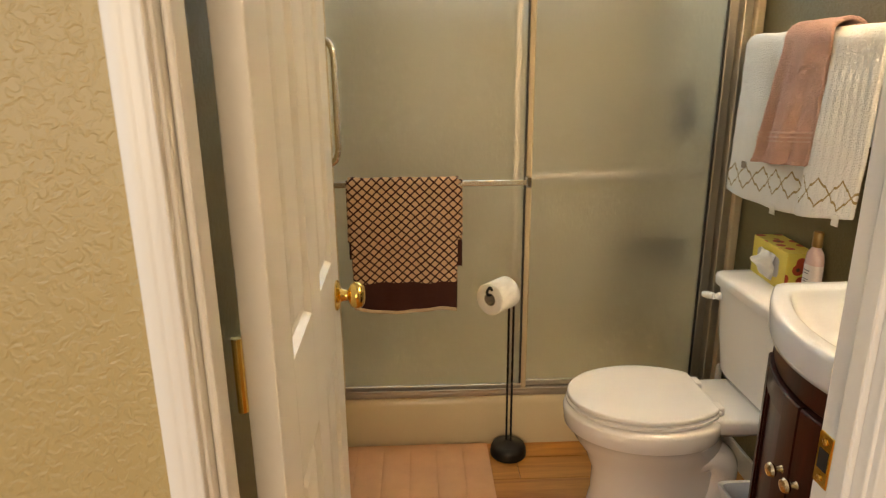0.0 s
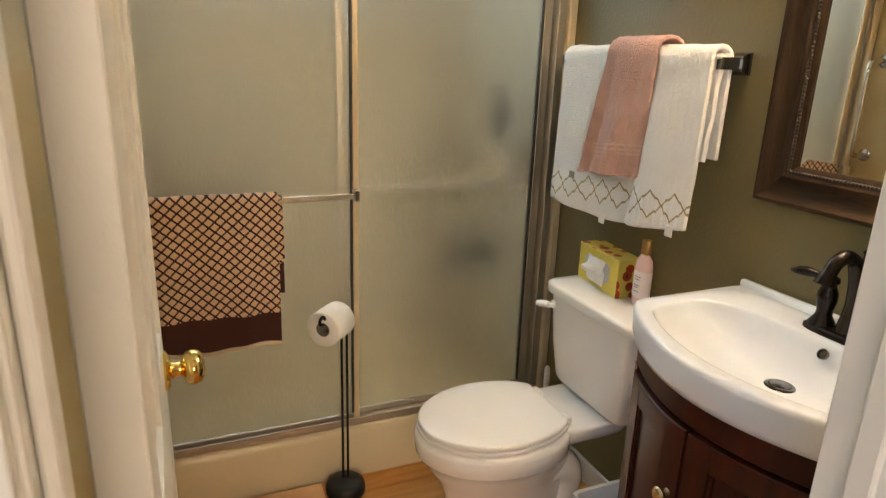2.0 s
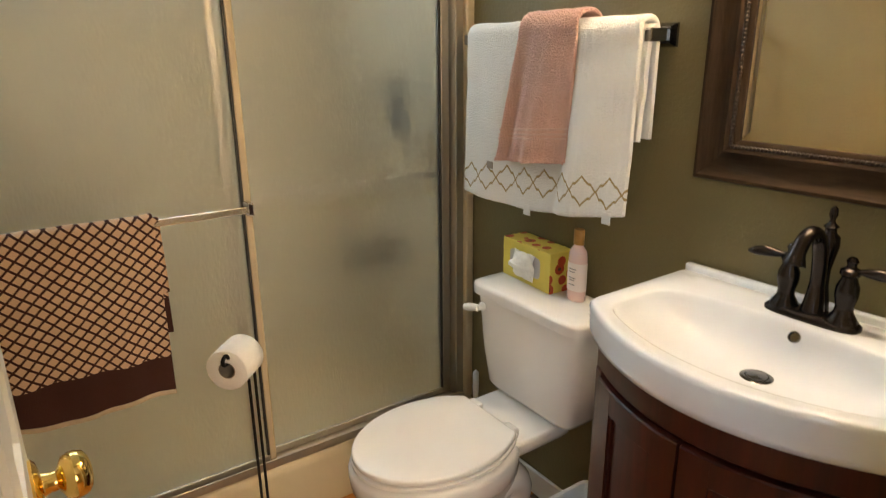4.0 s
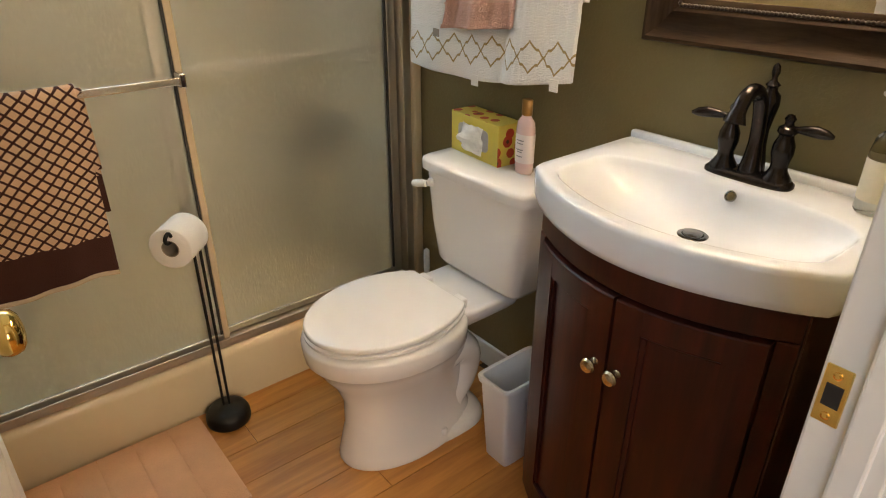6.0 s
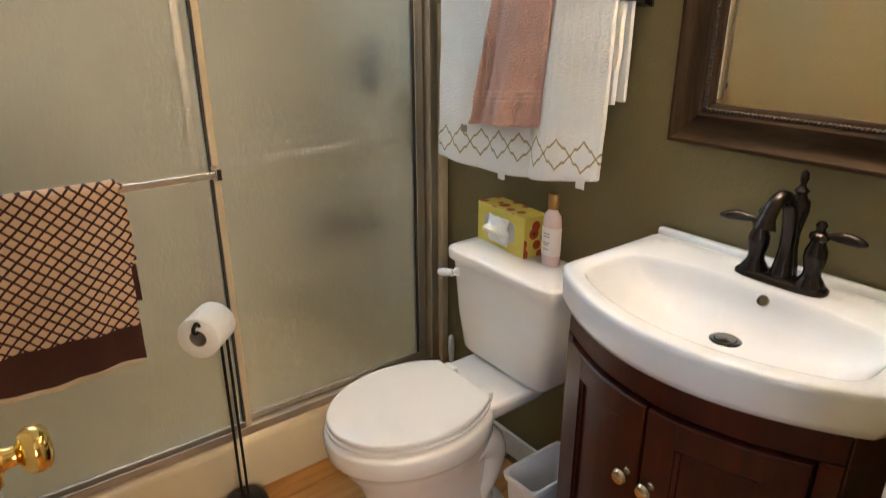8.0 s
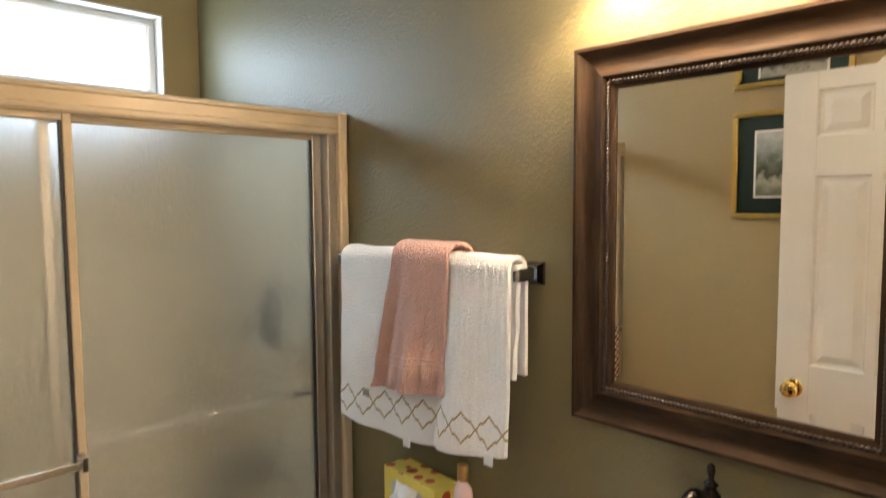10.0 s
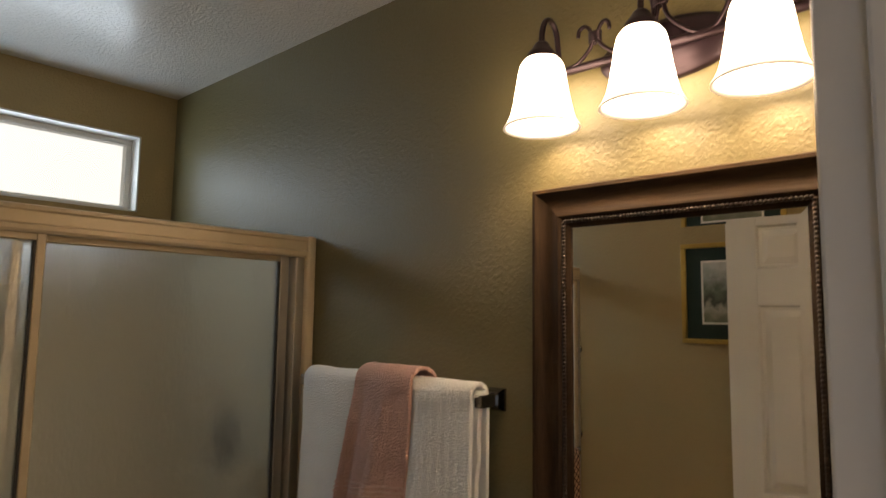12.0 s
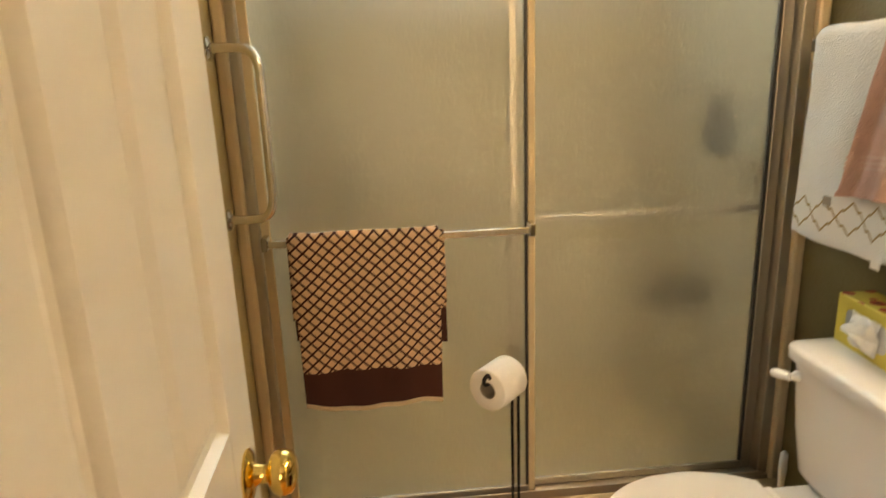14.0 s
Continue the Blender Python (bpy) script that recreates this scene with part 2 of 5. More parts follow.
def tube(points, radius, seg=10, bm=None):
    """A round bar along points; radius is one number or one for each point."""
    points = [Vector(p) for p in points]
    rad = radius if isinstance(radius, (list, tuple)) else [radius] * len(points)
    rings, side = [], None
    for i, p in enumerate(points):
        d = (points[min(i + 1, len(points) - 1)] - points[max(i - 1, 0)]).normalized()
        if side is None:
            side = d.orthogonal().normalized()
        side = (side - d * side.dot(d)).normalized()
        up = d.cross(side)
        rings.append([p + rad[i] * (math.cos(2 * math.pi * k / seg) * side + math.sin(2 * math.pi * k / seg) * up) for k in range(seg)])
    return loft(rings, True, bm)


def spline(points, n=8):
    """Catmull-Rom through points."""
    p = [Vector(q) for q in points]
    p = [2 * p[0] - p[1]] + p + [2 * p[-1] - p[-2]]
    out = []
    for i in range(1, len(p) - 2):
        for k in range(n):
            t = k / n
            out.append(0.5 * (2 * p[i] + (p[i + 1] - p[i - 1]) * t + (2 * p[i - 1] - 5 * p[i] + 4 * p[i + 1] - p[i + 2]) * t * t + (3 * p[i] - p[i - 1] - 3 * p[i + 1] + p[i + 2]) * t ** 3))
    return out + [p[-2]]


def super_ring(cx, cy, z, ax, ay, n=40, e=2.0):
    out = []
    for i in range(n):
        a = 2 * math.pi * i / n
        c, s = math.cos(a), math.sin(a)
        out.append((cx + ax * math.copysign(abs(c) ** (2 / e), c), cy + ay * math.copysign(abs(s) ** (2 / e), s), z))
    return out


AXIS_X = Matrix.Rotation(radians(90), 4, "Y")     # z turned to +x

# ---- plan ----
XL, XR = 0.06, 1.52          # side walls of the bathroom
YD, YF = 0.884, 3.355         # doorway wall, far wall
YH = 0.815                   # hall face of the doorway wall
ZC = 2.475                   # ceiling
JL, JR = 0.216, 0.860        # jambs of the doorway
DOOR_H = 2.04
YG = 2.40                    # shower glass
XW0, XW1, ZW0, ZW1 = 0.10, 1.382, 1.980, 2.285   # window opening


def wall(name, lo, hi, label, mat=M_WALL):
    return tagged(part(name, box(lo, hi), mat), label, "wall", kind="structure")


wall("wall_east", (XR, YH, 0), (XR + 0.12, YF + 0.14, ZC), "dark olive painted textured wall behind mirror and towels", M_OLIVE)
wall("wall_west", (XL - 0.12, YD, 0), (XL, YF + 0.14, ZC), "tan painted textured wall beside the open door")
far = bmesh.new()
for lo, hi in (((XL, YF, 0), (XR, YF + 0.14, ZW0)), ((XL, YF, ZW1), (XR, YF + 0.14, ZC)), ((XL, YF, ZW0), (XW0, YF + 0.14, ZW1)), ((XW1, YF, ZW0), (XR, YF + 0.14, ZW1))):
    box(lo, hi, bm=far)
tagged(part("wall_north", far, M_WALL), "tan painted far wall with a high window opening", "wall", kind="structure")
HX0, HX1, HY0 = -0.75, 1.9, -1.6
near = bmesh.new()
for lo, hi in (((HX0, YH, 0), (JL - 0.012, YD, ZC)), ((JR + 0.012, YH, 0), (HX1, YD, ZC)), ((JL - 0.012, YH, DOOR_H + 0.012), (JR + 0.012, YD, ZC))):
    box(lo, hi, bm=near)
tagged(part("wall_south", near, M_WALL), "tan textured wall with the bathroom doorway", "wall", kind="structure")
hw = bmesh.new()
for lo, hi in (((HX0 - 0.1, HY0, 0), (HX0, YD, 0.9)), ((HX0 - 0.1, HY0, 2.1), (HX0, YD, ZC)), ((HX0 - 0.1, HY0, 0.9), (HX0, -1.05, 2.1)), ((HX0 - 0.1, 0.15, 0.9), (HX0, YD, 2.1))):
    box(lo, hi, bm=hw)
tagged(part("wall_hall_west", hw, M_WALL), "plain tan hall wall with an unseen opening for light", "wall", kind="structure")
wall("wall_hall_east", (HX1, HY0, 0), (HX1 + 0.1, YD, ZC), "plain tan hall end wall")
# Unseen wall; its opening is added so a lamp can reach the shower front.
hb = bmesh.new()
for lo, hi in (((HX0, HY0 - 0.1, 0), (HX1, HY0, 0.9)), ((HX0, HY0 - 0.1, 2.1), (HX1, HY0, ZC)), ((HX0, HY0 - 0.1, 0.9), (-0.6, HY0, 2.1)), ((0.7, HY0 - 0.1, 0.9), (HX1, HY0, 2.1))):
    box(lo, hi, bm=hb)
tagged(part("wall_hall_south", hb, M_WALL), "plain tan hall wall with an unseen opening for light", "wall", kind="structure")
tagged(part("ceiling", box((HX0 - 0.1, HY0 - 0.1, ZC), (HX1 + 0.1, YF + 0.14, ZC + 0.1)), M_CEIL), "white textured ceiling with a soft sheen", "ceiling", kind="structure")
floor = tagged(part("floor", box((HX0 - 0.1, HY0 - 0.1, -0.1), (HX1 + 0.1, YF + 0.14, -0.004)), M_JOINT), "honey oak laminate plank floor", "floor", kind="structure")


# white baseboard along the towel wall and the doorway wall
def baseboard(lo, hi):
    tagged(part("baseboard", box(lo, hi, 0.004, 2), M_WHITE), "white painted wooden baseboard", "baseboard", kind="structure")


baseboard((XR - 0.013, 1.52, 0), (XR - 0.001, 2.345, 0.085))
baseboard((XL + 0.001, 0.905, 0), (XL + 0.013, 2.345, 0.085))
baseboard((HX0, YH - 0.013, 0), (JL - 0.045, YH - 0.001, 0.085))
baseboard((JR + 0.045, YH - 0.013, 0), (HX1, YH - 0.001, 0.085))


# ---- doorway ----
CASE = [(0.0, 0.0), (0.0, 0.80), (0.03, 0.95), (0.08, 1.0), (0.38, 1.0), (0.46, 0.97), (0.50, 0.94), (0.55, 0.93), (0.70, 0.92), (0.78, 0.87), (0.84, 0.82), (0.93, 0.80), (0.98, 0.76), (1.0, 0.66), (1.0, 0.0)]


def casing_piece(x0, x1, z0, z1, y0, y1, steps):
    """Moulded casing, thick at its outer edge; the order of the steps tells which side that is."""
    d, flip, up = y1 - y0, steps[0] < steps[-1], (x1 - x0) < (z1 - z0)
    rings = []
    for e in (0, 1):
        ring = []
        for w, h in CASE:
            w = 1 - w if flip else w
            ring.append((x0 + (x1 - x0) * w, y1 - d * h, (z0, z1)[e]) if up else ((x0, x1)[e], y1 - d * h, z0 + (z1 - z0) * w))
        rings.append(ring)
    return loft(rings)


trim = thing("trim", (JL, YH, 0), "white painted door casing and jambs", "trim", "structure")


def under(ob, parent):
    ob.parent = parent
    ob.matrix_parent_inverse = parent.matrix_world.inverted()
    return ob


for x0, x1, steps in ((JL - 0.036, JL - 0.004, (1, 0.75, 0.45)), (JR + 0.004, JR + 0.036, (0.45, 0.75, 1))):
    under(part("casing", casing_piece(x0, x1, 0, DOOR_H + 0.03, YH - 0.017, YH, steps), M_WHITE, None, "", 50), trim)
under(part("casing", casing_piece(JL - 0.036, JR + 0.036, DOOR_H + 0.03, DOOR_H + 0.075, YH - 0.017, YH, (0.45, 0.75, 1)), M_WHITE, None, "", 50), trim)
for x0, x1 in ((JL - 0.012, JL), (JR, JR + 0.012)):
    under(part("jamb", box((x0, YH - 0.004, 0), (x1, YD + 0.002, DOOR_H), 0.002), M_WHITE), trim)
under(part("jamb", box((JL - 0.012, YH - 0.004, DOOR_H), (JR + 0.012, YD + 0.002, DOOR_H + 0.012), 0.002), M_WHITE), trim)
for x0, x1 in ((JL, JL + 0.009), (JR - 0.009, JR)):
    under(part("door_stop", box((x0, YH + 0.010, 0), (x1, YH + 0.036, DOOR_H), 0.003), M_WHITE), trim)
for x0, x1, d in ((JL - 0.060, JL - 0.014, 0.026), (JR + 0.004, JR + 0.056, 0.004)):
    under(part("casing", box((x0, YD, 0), (x1, YD + d, DOOR_H + 0.03), 0.003), M_WHITE), trim)
strike = bmesh.new()
box((JR - 0.0025, 0.860, 0.910), (JR + 0.001, 0.8835, 0.973), 0.001, 1, strike)
under(part("strike_plate", strike, M_BRASS, None, "polished brass strike plate with two screws"), trim)
# Black slab on the plate, standing in for the shade inside the latch hole.
under(part("latch_hole", box((JR - 0.0032, 0.864, 0.930), (JR - 0.0022, 0.879, 0.954)), M_HOLE_SHADE), trim)
for z in (0.919, 0.964):
    under(part("screw", lathe([(0.004, 0), (0.004, 0.001), (0.002, 0.0018)], 12, Matrix.Translation((JR - 0.0025, 0.872, z)) @ Matrix.Rotation(radians(-90), 4, "Y")), M_BRASS), trim)

# ---- six panel door, open into the room ----
DW, DT = 0.637, 0.035
door_m = Matrix.Translation((0.2365, 0.937, 0.012)) @ Matrix.Rotation(radians(0.9), 4, "Z")
door = thing("door_1", door_m, "white six panel door standing open against the wall", "door", "structure")
# local: y along the door, x through it
for y0, y1 in ((0, 0.105), (DW - 0.105, DW)):
    part("stile", box((-DT / 2, y0, 0), (DT / 2, y1, 2.02), 0.0015, 1), M_DOOR, door)
part("stile", box((-DT / 2, DW / 2 - 0.05, 0), (DT / 2, DW / 2 + 0.05, 2.02), 0.0005, 1), M_DOOR, door)
RAILS = ((0, 0.21), (0.80, 0.985), (1.63, 1.76), (1.915, 2.02))
for z0, z1 in RAILS:
    for y0, y1 in ((0.105, DW / 2 - 0.05), (DW / 2 + 0.05, DW - 0.105)):
        part("rail", box((-DT / 2, y0, z0), (DT / 2, y1, z1), 0.0005, 1), M_DOOR, door)
for (a, b), (c, d) in zip(RAILS, RAILS[1:]):
    for y0, y1 in ((0.105, DW / 2 - 0.05), (DW / 2 + 0.05, DW - 0.105)):
        bm = bmesh.new()
        for s in (-1, 1):
            rings = []
            for inset, depth in ((0, DT / 2), (0.007, DT / 2 - 0.011), (0.017, DT / 2 - 0.012), (0.040, DT / 2 - 0.003)):
                q = [(s * depth, y0 + inset, b + inset), (s * depth, y1 - inset, b + inset), (s * depth, y1 - inset, c - inset), (s * depth, y0 + inset, c - inset)]
                rings.append(q)
            loft(rings, False, bm)
            bm.faces.new([bm.verts.new(p) for p in rings[-1]])
        bmesh.ops.remove_doubles(bm, verts=bm.verts, dist=0.0001)
        part("panel", bm, M_DOOR, door)
for side in (1, -1):
    rose = Matrix.Translation((side * DT / 2, DW - 0.057, 0.900)) @ Matrix.Rotation(radians(90 * side), 4, "Y")
    knob = part("door_knob", lathe([(0.031, 0), (0.032, 0.003), (0.027, 0.007), (0.014, 0.010), (0.0115, 0.016), (0.0115, 0.024), (0.016, 0.027), (0.024, 0.031), (0.0275, 0.039), (0.0275, 0.045), (0.025, 0.053), (0.018, 0.058), (0.008, 0.060), (0.0005, 0.0605)], 32, rose), M_BRASS, door, "polished brass ball door knob", True)
part("latch_plate", box((-0.012, DW - 0.001, 0.872), (0.012, DW + 0.0012, 0.928), 0.0005, 1), M_BRASS, door)
for z in (0.22, 1.02, 1.82):
    part("hinge", lathe([(0.006, -0.045), (0.006, 0.045)], 10, Matrix.Translation((-DT / 2 - 0.004, -0.004, z))), M_BRASS, door)

# ---- window over the shower ----
window = thing("window_1", ((XW0 + XW1) / 2, YF, ZW0), "narrow white sliding window glowing with daylight", "window", "structure")


def wpart(name, lo, hi, mat, label="", bevel=0.002):
    return under(part(name, box(lo, hi, bevel, 1), mat, None, label), window)


YWF = YF + 0.07
for lo, hi in (((XW0, YF - 0.001, ZW0), (XW0 + 0.006, YF + 0.139, ZW1)), ((XW1 - 0.006, YF - 0.001, ZW0), (XW1, YF + 0.139, ZW1)), ((XW0 + 0.006, YF - 0.001, ZW1 - 0.006), (XW1 - 0.006, YF + 0.139, ZW1)), ((XW0 + 0.006, YF - 0.001, ZW0), (XW1 - 0.006, YF + 0.139, ZW0 + 0.006))):
    wpart("reveal", lo, hi, M_WHITE, bevel=0)
F = 0.022
XM = 0.745
for lo, hi in (((XW0 + 0.006, YWF, ZW0 + 0.006), (XW1 - 0.006, YWF + 0.04, ZW0 + 0.006 + F)), ((XW0 + 0.006, YWF, ZW1 - 0.006 - F), (XW1 - 0.006, YWF + 0.04, ZW1 - 0.006)), ((XW0 + 0.006, YWF, ZW0 + 0.006 + F), (XW0 + 0.006 + F, YWF + 0.04, ZW1 - 0.006 - F)), ((XW1 - 0.006 - F, YWF, ZW0 + 0.006 + F), (XW1 - 0.006, YWF + 0.04, ZW1 - 0.006 - F)), ((XM - 0.02, YWF - 0.004, ZW0 + 0.006 + F), (XM + 0.02, YWF + 0.036, ZW1 - 0.006 - F))):
    wpart("window_frame", lo, hi, M_WHITE)
for x0, x1 in ((XW0 + 0.028, XM - 0.02), (XM + 0.02, XW1 - 0.028)):
    pane = wpart("pane", (x0, YWF + 0.018, ZW0 + 0.028), (x1, YWF + 0.022, ZW1 - 0.028), M_CLEAR, bevel=0)
    pane.visible_shadow = False
for z in (2.10, 2.19):
    wpart("latch", (XM - 0.012, YWF - 0.012, z), (XM + 0.034, YWF - 0.004, z + 0.012), M_STEEL, "small dark window latch")
day = bpy.data.materials.new("bright_overcast_sky")
day.use_nodes = True
_b = day.node_tree.nodes["Principled BSDF"]
_b.inputs["Base Color"].default_value = (0, 0, 0, 1)
_b.inputs["Emission Color"].default_value = (0.80, 0.92, 1.0, 1)
_b.inputs["Emission Strength"].default_value = 2.6
tagged(part("backdrop", box((-1.2, YF + 0.9, 1.2), (2.8, YF + 0.92, 4.2)), day), "plain bright overcast daylight", "sky", kind="structure")
lamp("window_daylight", "AREA", Matrix.Translation(((XW0 + XW1) / 2, YF + 0.05, (ZW0 + ZW1) / 2)) @ Matrix.Rotation(radians(-90), 4, "X"), WINDOW_WATTS, (0.46, 0.71, 1.0), size=1.2, size_y=0.24)
# Added fill lamp in the unseen south opening; brightens shower glass and door.
lamp("hall_fill", "AREA", look((0.05, HY0 - 0.02, 1.5), (0.05, 1, 1.5)), HALL_FILL_WATTS, (0.98, 0.93, 0.86), size=1.25, size_y=1.15)
# Cool lamp in the unseen west opening, inferred from the bluish right jamb.
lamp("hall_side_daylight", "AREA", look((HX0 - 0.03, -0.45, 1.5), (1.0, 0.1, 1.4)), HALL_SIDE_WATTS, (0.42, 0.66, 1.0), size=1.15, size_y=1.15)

# ---- shower ----
pan = thing("shower_pan", (0.8, 2.4, 0), "almond acrylic shower pan with a rounded curb", "shower pan")
prof = [(2.365, 0.0), (2.362, 0.03), (2.362, 0.165), (2.368, 0.187), (2.382, 0.198), (2.44, 0.198), (2.46, 0.19), (2.475, 0.165), (2.50, 0.06), (2.50, 0.0)]
under(part("curb", loft([[(XL + 0.001, y, z) for y, z in prof], [(XR - 0.001, y, z) for y, z in prof]]), M_PAN, None, "", True), pan)
under(part("base", box((XL + 0.001, 2.49, 0), (XR - 0.001, YF - 0.001, 0.05), 0.004), M_PAN), pan)
surround = thing("shower_surround", (0.8, YF, 0.05), "smooth almond shower wall panels", "shower wall", "structure")
for lo, hi in (((XL + 0.012, YF - 0.012, 0.05), (XR - 0.012, YF - 0.001, 1.79)), ((XL + 0.001, 2.47, 0.05), (XL + 0.012, YF - 0.001, 1.79)), ((XR - 0.012, 2.47, 0.05), (XR - 0.001, YF - 0.001, 1.79))):
    under(part("panel", box(lo, hi, 0.003, 1), M_SURR), surround)

enclosure = thing("shower_enclosure", (0.8, YG, 0.198), "champagne aluminium sliding shower door with obscure glass", "shower door")
ZB, ZT = 0.198, 1.822


def spart(name, lo, hi, mat=M_GOLDAL, label="", parent=None, bevel=0.003):
    ob = part(name, box(lo, hi, bevel, 2), mat, None, label)
    return under(ob, parent or enclosure)


hp = [(YG - 0.034, ZT - 0.062), (YG - 0.038, ZT - 0.056), (YG - 0.038, ZT - 0.046), (YG - 0.032, ZT - 0.042), (YG - 0.032, ZT - 0.016), (YG - 0.037, ZT - 0.012), (YG - 0.036, ZT - 0.004), (YG - 0.028, ZT), (YG + 0.03, ZT), (YG + 0.036, ZT - 0.006), (YG + 0.036, ZT - 0.062)]
under(part("header", loft([[(XL + 0.03, y, z) for y, z in hp], [(XR - 0.034, y, z) for y, z in hp]]), M_GOLDAL, None, "champagne aluminium header rail", 30), enclosure)
for x0, x1, xa, xb in ((XL + 0.001, XL + 0.03, XL + 0.03, XL + 0.052), (XR - 0.034, XR - 0.001, XR - 0.064, XR - 0.034)):
    spart("jamb", (x0, YG - 0.04, ZB), (x1, YG + 0.036, ZT + 0.002), bevel=0.008)
    spart("jamb_channel", (xa, YG - 0.026, ZB), (xb, YG + 0.030, ZT - 0.062), M_STEEL)
spart("bottom_track", (XL + 0.03, YG - 0.032, ZB), (XR - 0.03, YG + 0.034, ZB + 0.018), M_STEEL)
spart("track_lip", (XL + 0.052, YG - 0.036, ZB + 0.018), (XR - 0.052, YG - 0.031, ZB + 0.030), M_STEEL, bevel=0.001)


M_SEAL = material("dark_vinyl_seal", (0.035, 0.030, 0.025), 0.5, vary=0.1, scale=20)


def slider(x0, x1, y, mat_l, mat_r, wl=0.022, wr=0.022, seal=0):
    """One framed pane; seal is the side (-1, 1) whose stile carries a dark vinyl strip."""
    z0, z1 = ZB + 0.020, ZT - 0.060
    p = thing("sliding_panel", (x0, y, z0), "", "", "")
    for key in ("label", "category"):
        if key in p:
            del p[key]
    under(p, enclosure)
    for a, b, mt in ((x0, x0 + wl, mat_l), (x1 - wr, x1, mat_r)):
        spart("stile", (a, y - 0.009, z0), (b, y + 0.009, z1), mt, "", p)
    spart("rail", (x0 + wl, y - 0.008, z0), (x1 - wr, y + 0.008, z0 + 0.022), M_STEEL, "", p)
    spart("rail", (x0 + wl, y - 0.008, z1 - 0.018), (x1 - wr, y + 0.008, z1), M_GOLDAL, "", p)
    xs = x1 - wr if seal > 0 else x0 + wl
    spart("seal", (xs - 0.007 if seal > 0 else xs, y - 0.0075, z0 + 0.022), (xs if seal > 0 else xs + 0.005, y + 0.0075, z1 - 0.018), M_SEAL, "dark vinyl glazing strip", p, 0.001)
    g = spart("pane", (x0 + wl - 0.004, y - 0.0025, z0 + 0.018), (x1 - wr + 0.004, y + 0.0025, z1 - 0.014), M_FROST, "pebbled translucent glass", p, 0)
    g.visible_shadow = False
    return p


outer = slider(0.116, 0.798, YG - 0.013, M_GOLDAL, M_GOLDAL, 0.022, 0.019, 1)
inner = slider(0.738, 1.452, YG + 0.013, M_STEEL, M_STEEL, 0.022, 0.030, 1)
# clear acrylic towel rail of the outer panel, with chrome posts
yb = 2.347
spart("towel_rail", (0.135, yb - 0.007, 0.983), (0.784, yb + 0.007, 1.001), M_RAIL, "polished square towel rail", outer, 0.002)
for x in (0.128, 0.782):
    spart("rail_post", (x - 0.008, yb - 0.010, 0.976), (x + 0.008, YG - 0.022, 1.010), M_CHROME, "chrome rail post", outer)
spart("inner_towel_rail", (0.80, YG + 0.040, 0.985), (1.43, YG + 0.050, 1.005), M_STEEL, "inner aluminium towel rail", inner, 0.003)
for x in (0.80, 1.44):
    spart("rail_post", (x - 0.007, YG + 0.022, 0.98), (x + 0.007, YG + 0.050, 1.008), M_STEEL, "", inner)

# dark shapes behind the obscure glass
valve = thing("shower_valve", (XR - 0.012, 2.89, 0.60), "dark bronze shower valve behind the glass", "shower valve")
under(part("escutcheon", lathe([(0.075, 0), (0.075, 0.006), (0.05, 0.014), (0.028, 0.03), (0.028, 0.06)], 28, Matrix.Translation((XR - 0.012, 2.89, 0.60)) @ Matrix.Rotation(radians(-90), 4, "Y")), M_BRONZE, None, "", True), valve)
under(part("lever", tube([(XR - 0.07, 2.89, 0.60), (XR - 0.11, 2.89, 0.60), (XR - 0.17, 2.885, 0.598), (XR - 0.24, 2.88, 0.59)], [0.026, 0.032, 0.034, 0.022], 12), M_BRONZE, None, "", True), valve)
caddy = thing("shampoo_bottle", (XR - 0.120, 2.63, 1.115), "dim shampoo bottle on a shower shelf behind glass", "bottle")
M_DIM = material("dim_bottle_plastic", (0.12, 0.12, 0.11), 0.4)
BT = Matrix.Translation((XR - 0.120, 2.63, 1.115))
under(part("bottle", lathe([(0.030, 0), (0.034, 0.006), (0.034, 0.13), (0.026, 0.155), (0.013, 0.162)], 22, BT), M_DIM, None, "", True), caddy)
under(part("cap", lathe([(0.016, 0.162), (0.017, 0.165), (0.017, 0.195), (0.012, 0.200)], 18, BT), M_DIM, None, "", True), caddy)
shelf = thing("shower_shelf", (XR - 0.012, 2.63, 1.10), "small almond corner shelf inside the shower", "shelf")
under(part("ledge", box((XR - 0.165, 2.58, 1.100), (XR - 0.012, 2.70, 1.115), 0.004, 2), M_SURR), shelf)

# ---- toilet, facing the far side of the room from the towel wall ----
TY = 1.925
toilet = thing("toilet", (1.2, TY, 0), "white two piece toilet with closed lid", "toilet")


def egg(cx, z, front, back, half, n=48, e=2.3):
    """An egg-shaped outline, blunt at the back."""
    out = []
    for i in range(n):
        a = 2 * math.pi * i / n
        c, s = math.cos(a), math.sin(a)
        ax = front if c < 0 else back
        k = 2.0 if c < 0 else e
        out.append((cx + ax * math.copysign(abs(c) ** (2 / k), c), TY + half * math.copysign(abs(s) ** (2 / k), s), z))
    return out


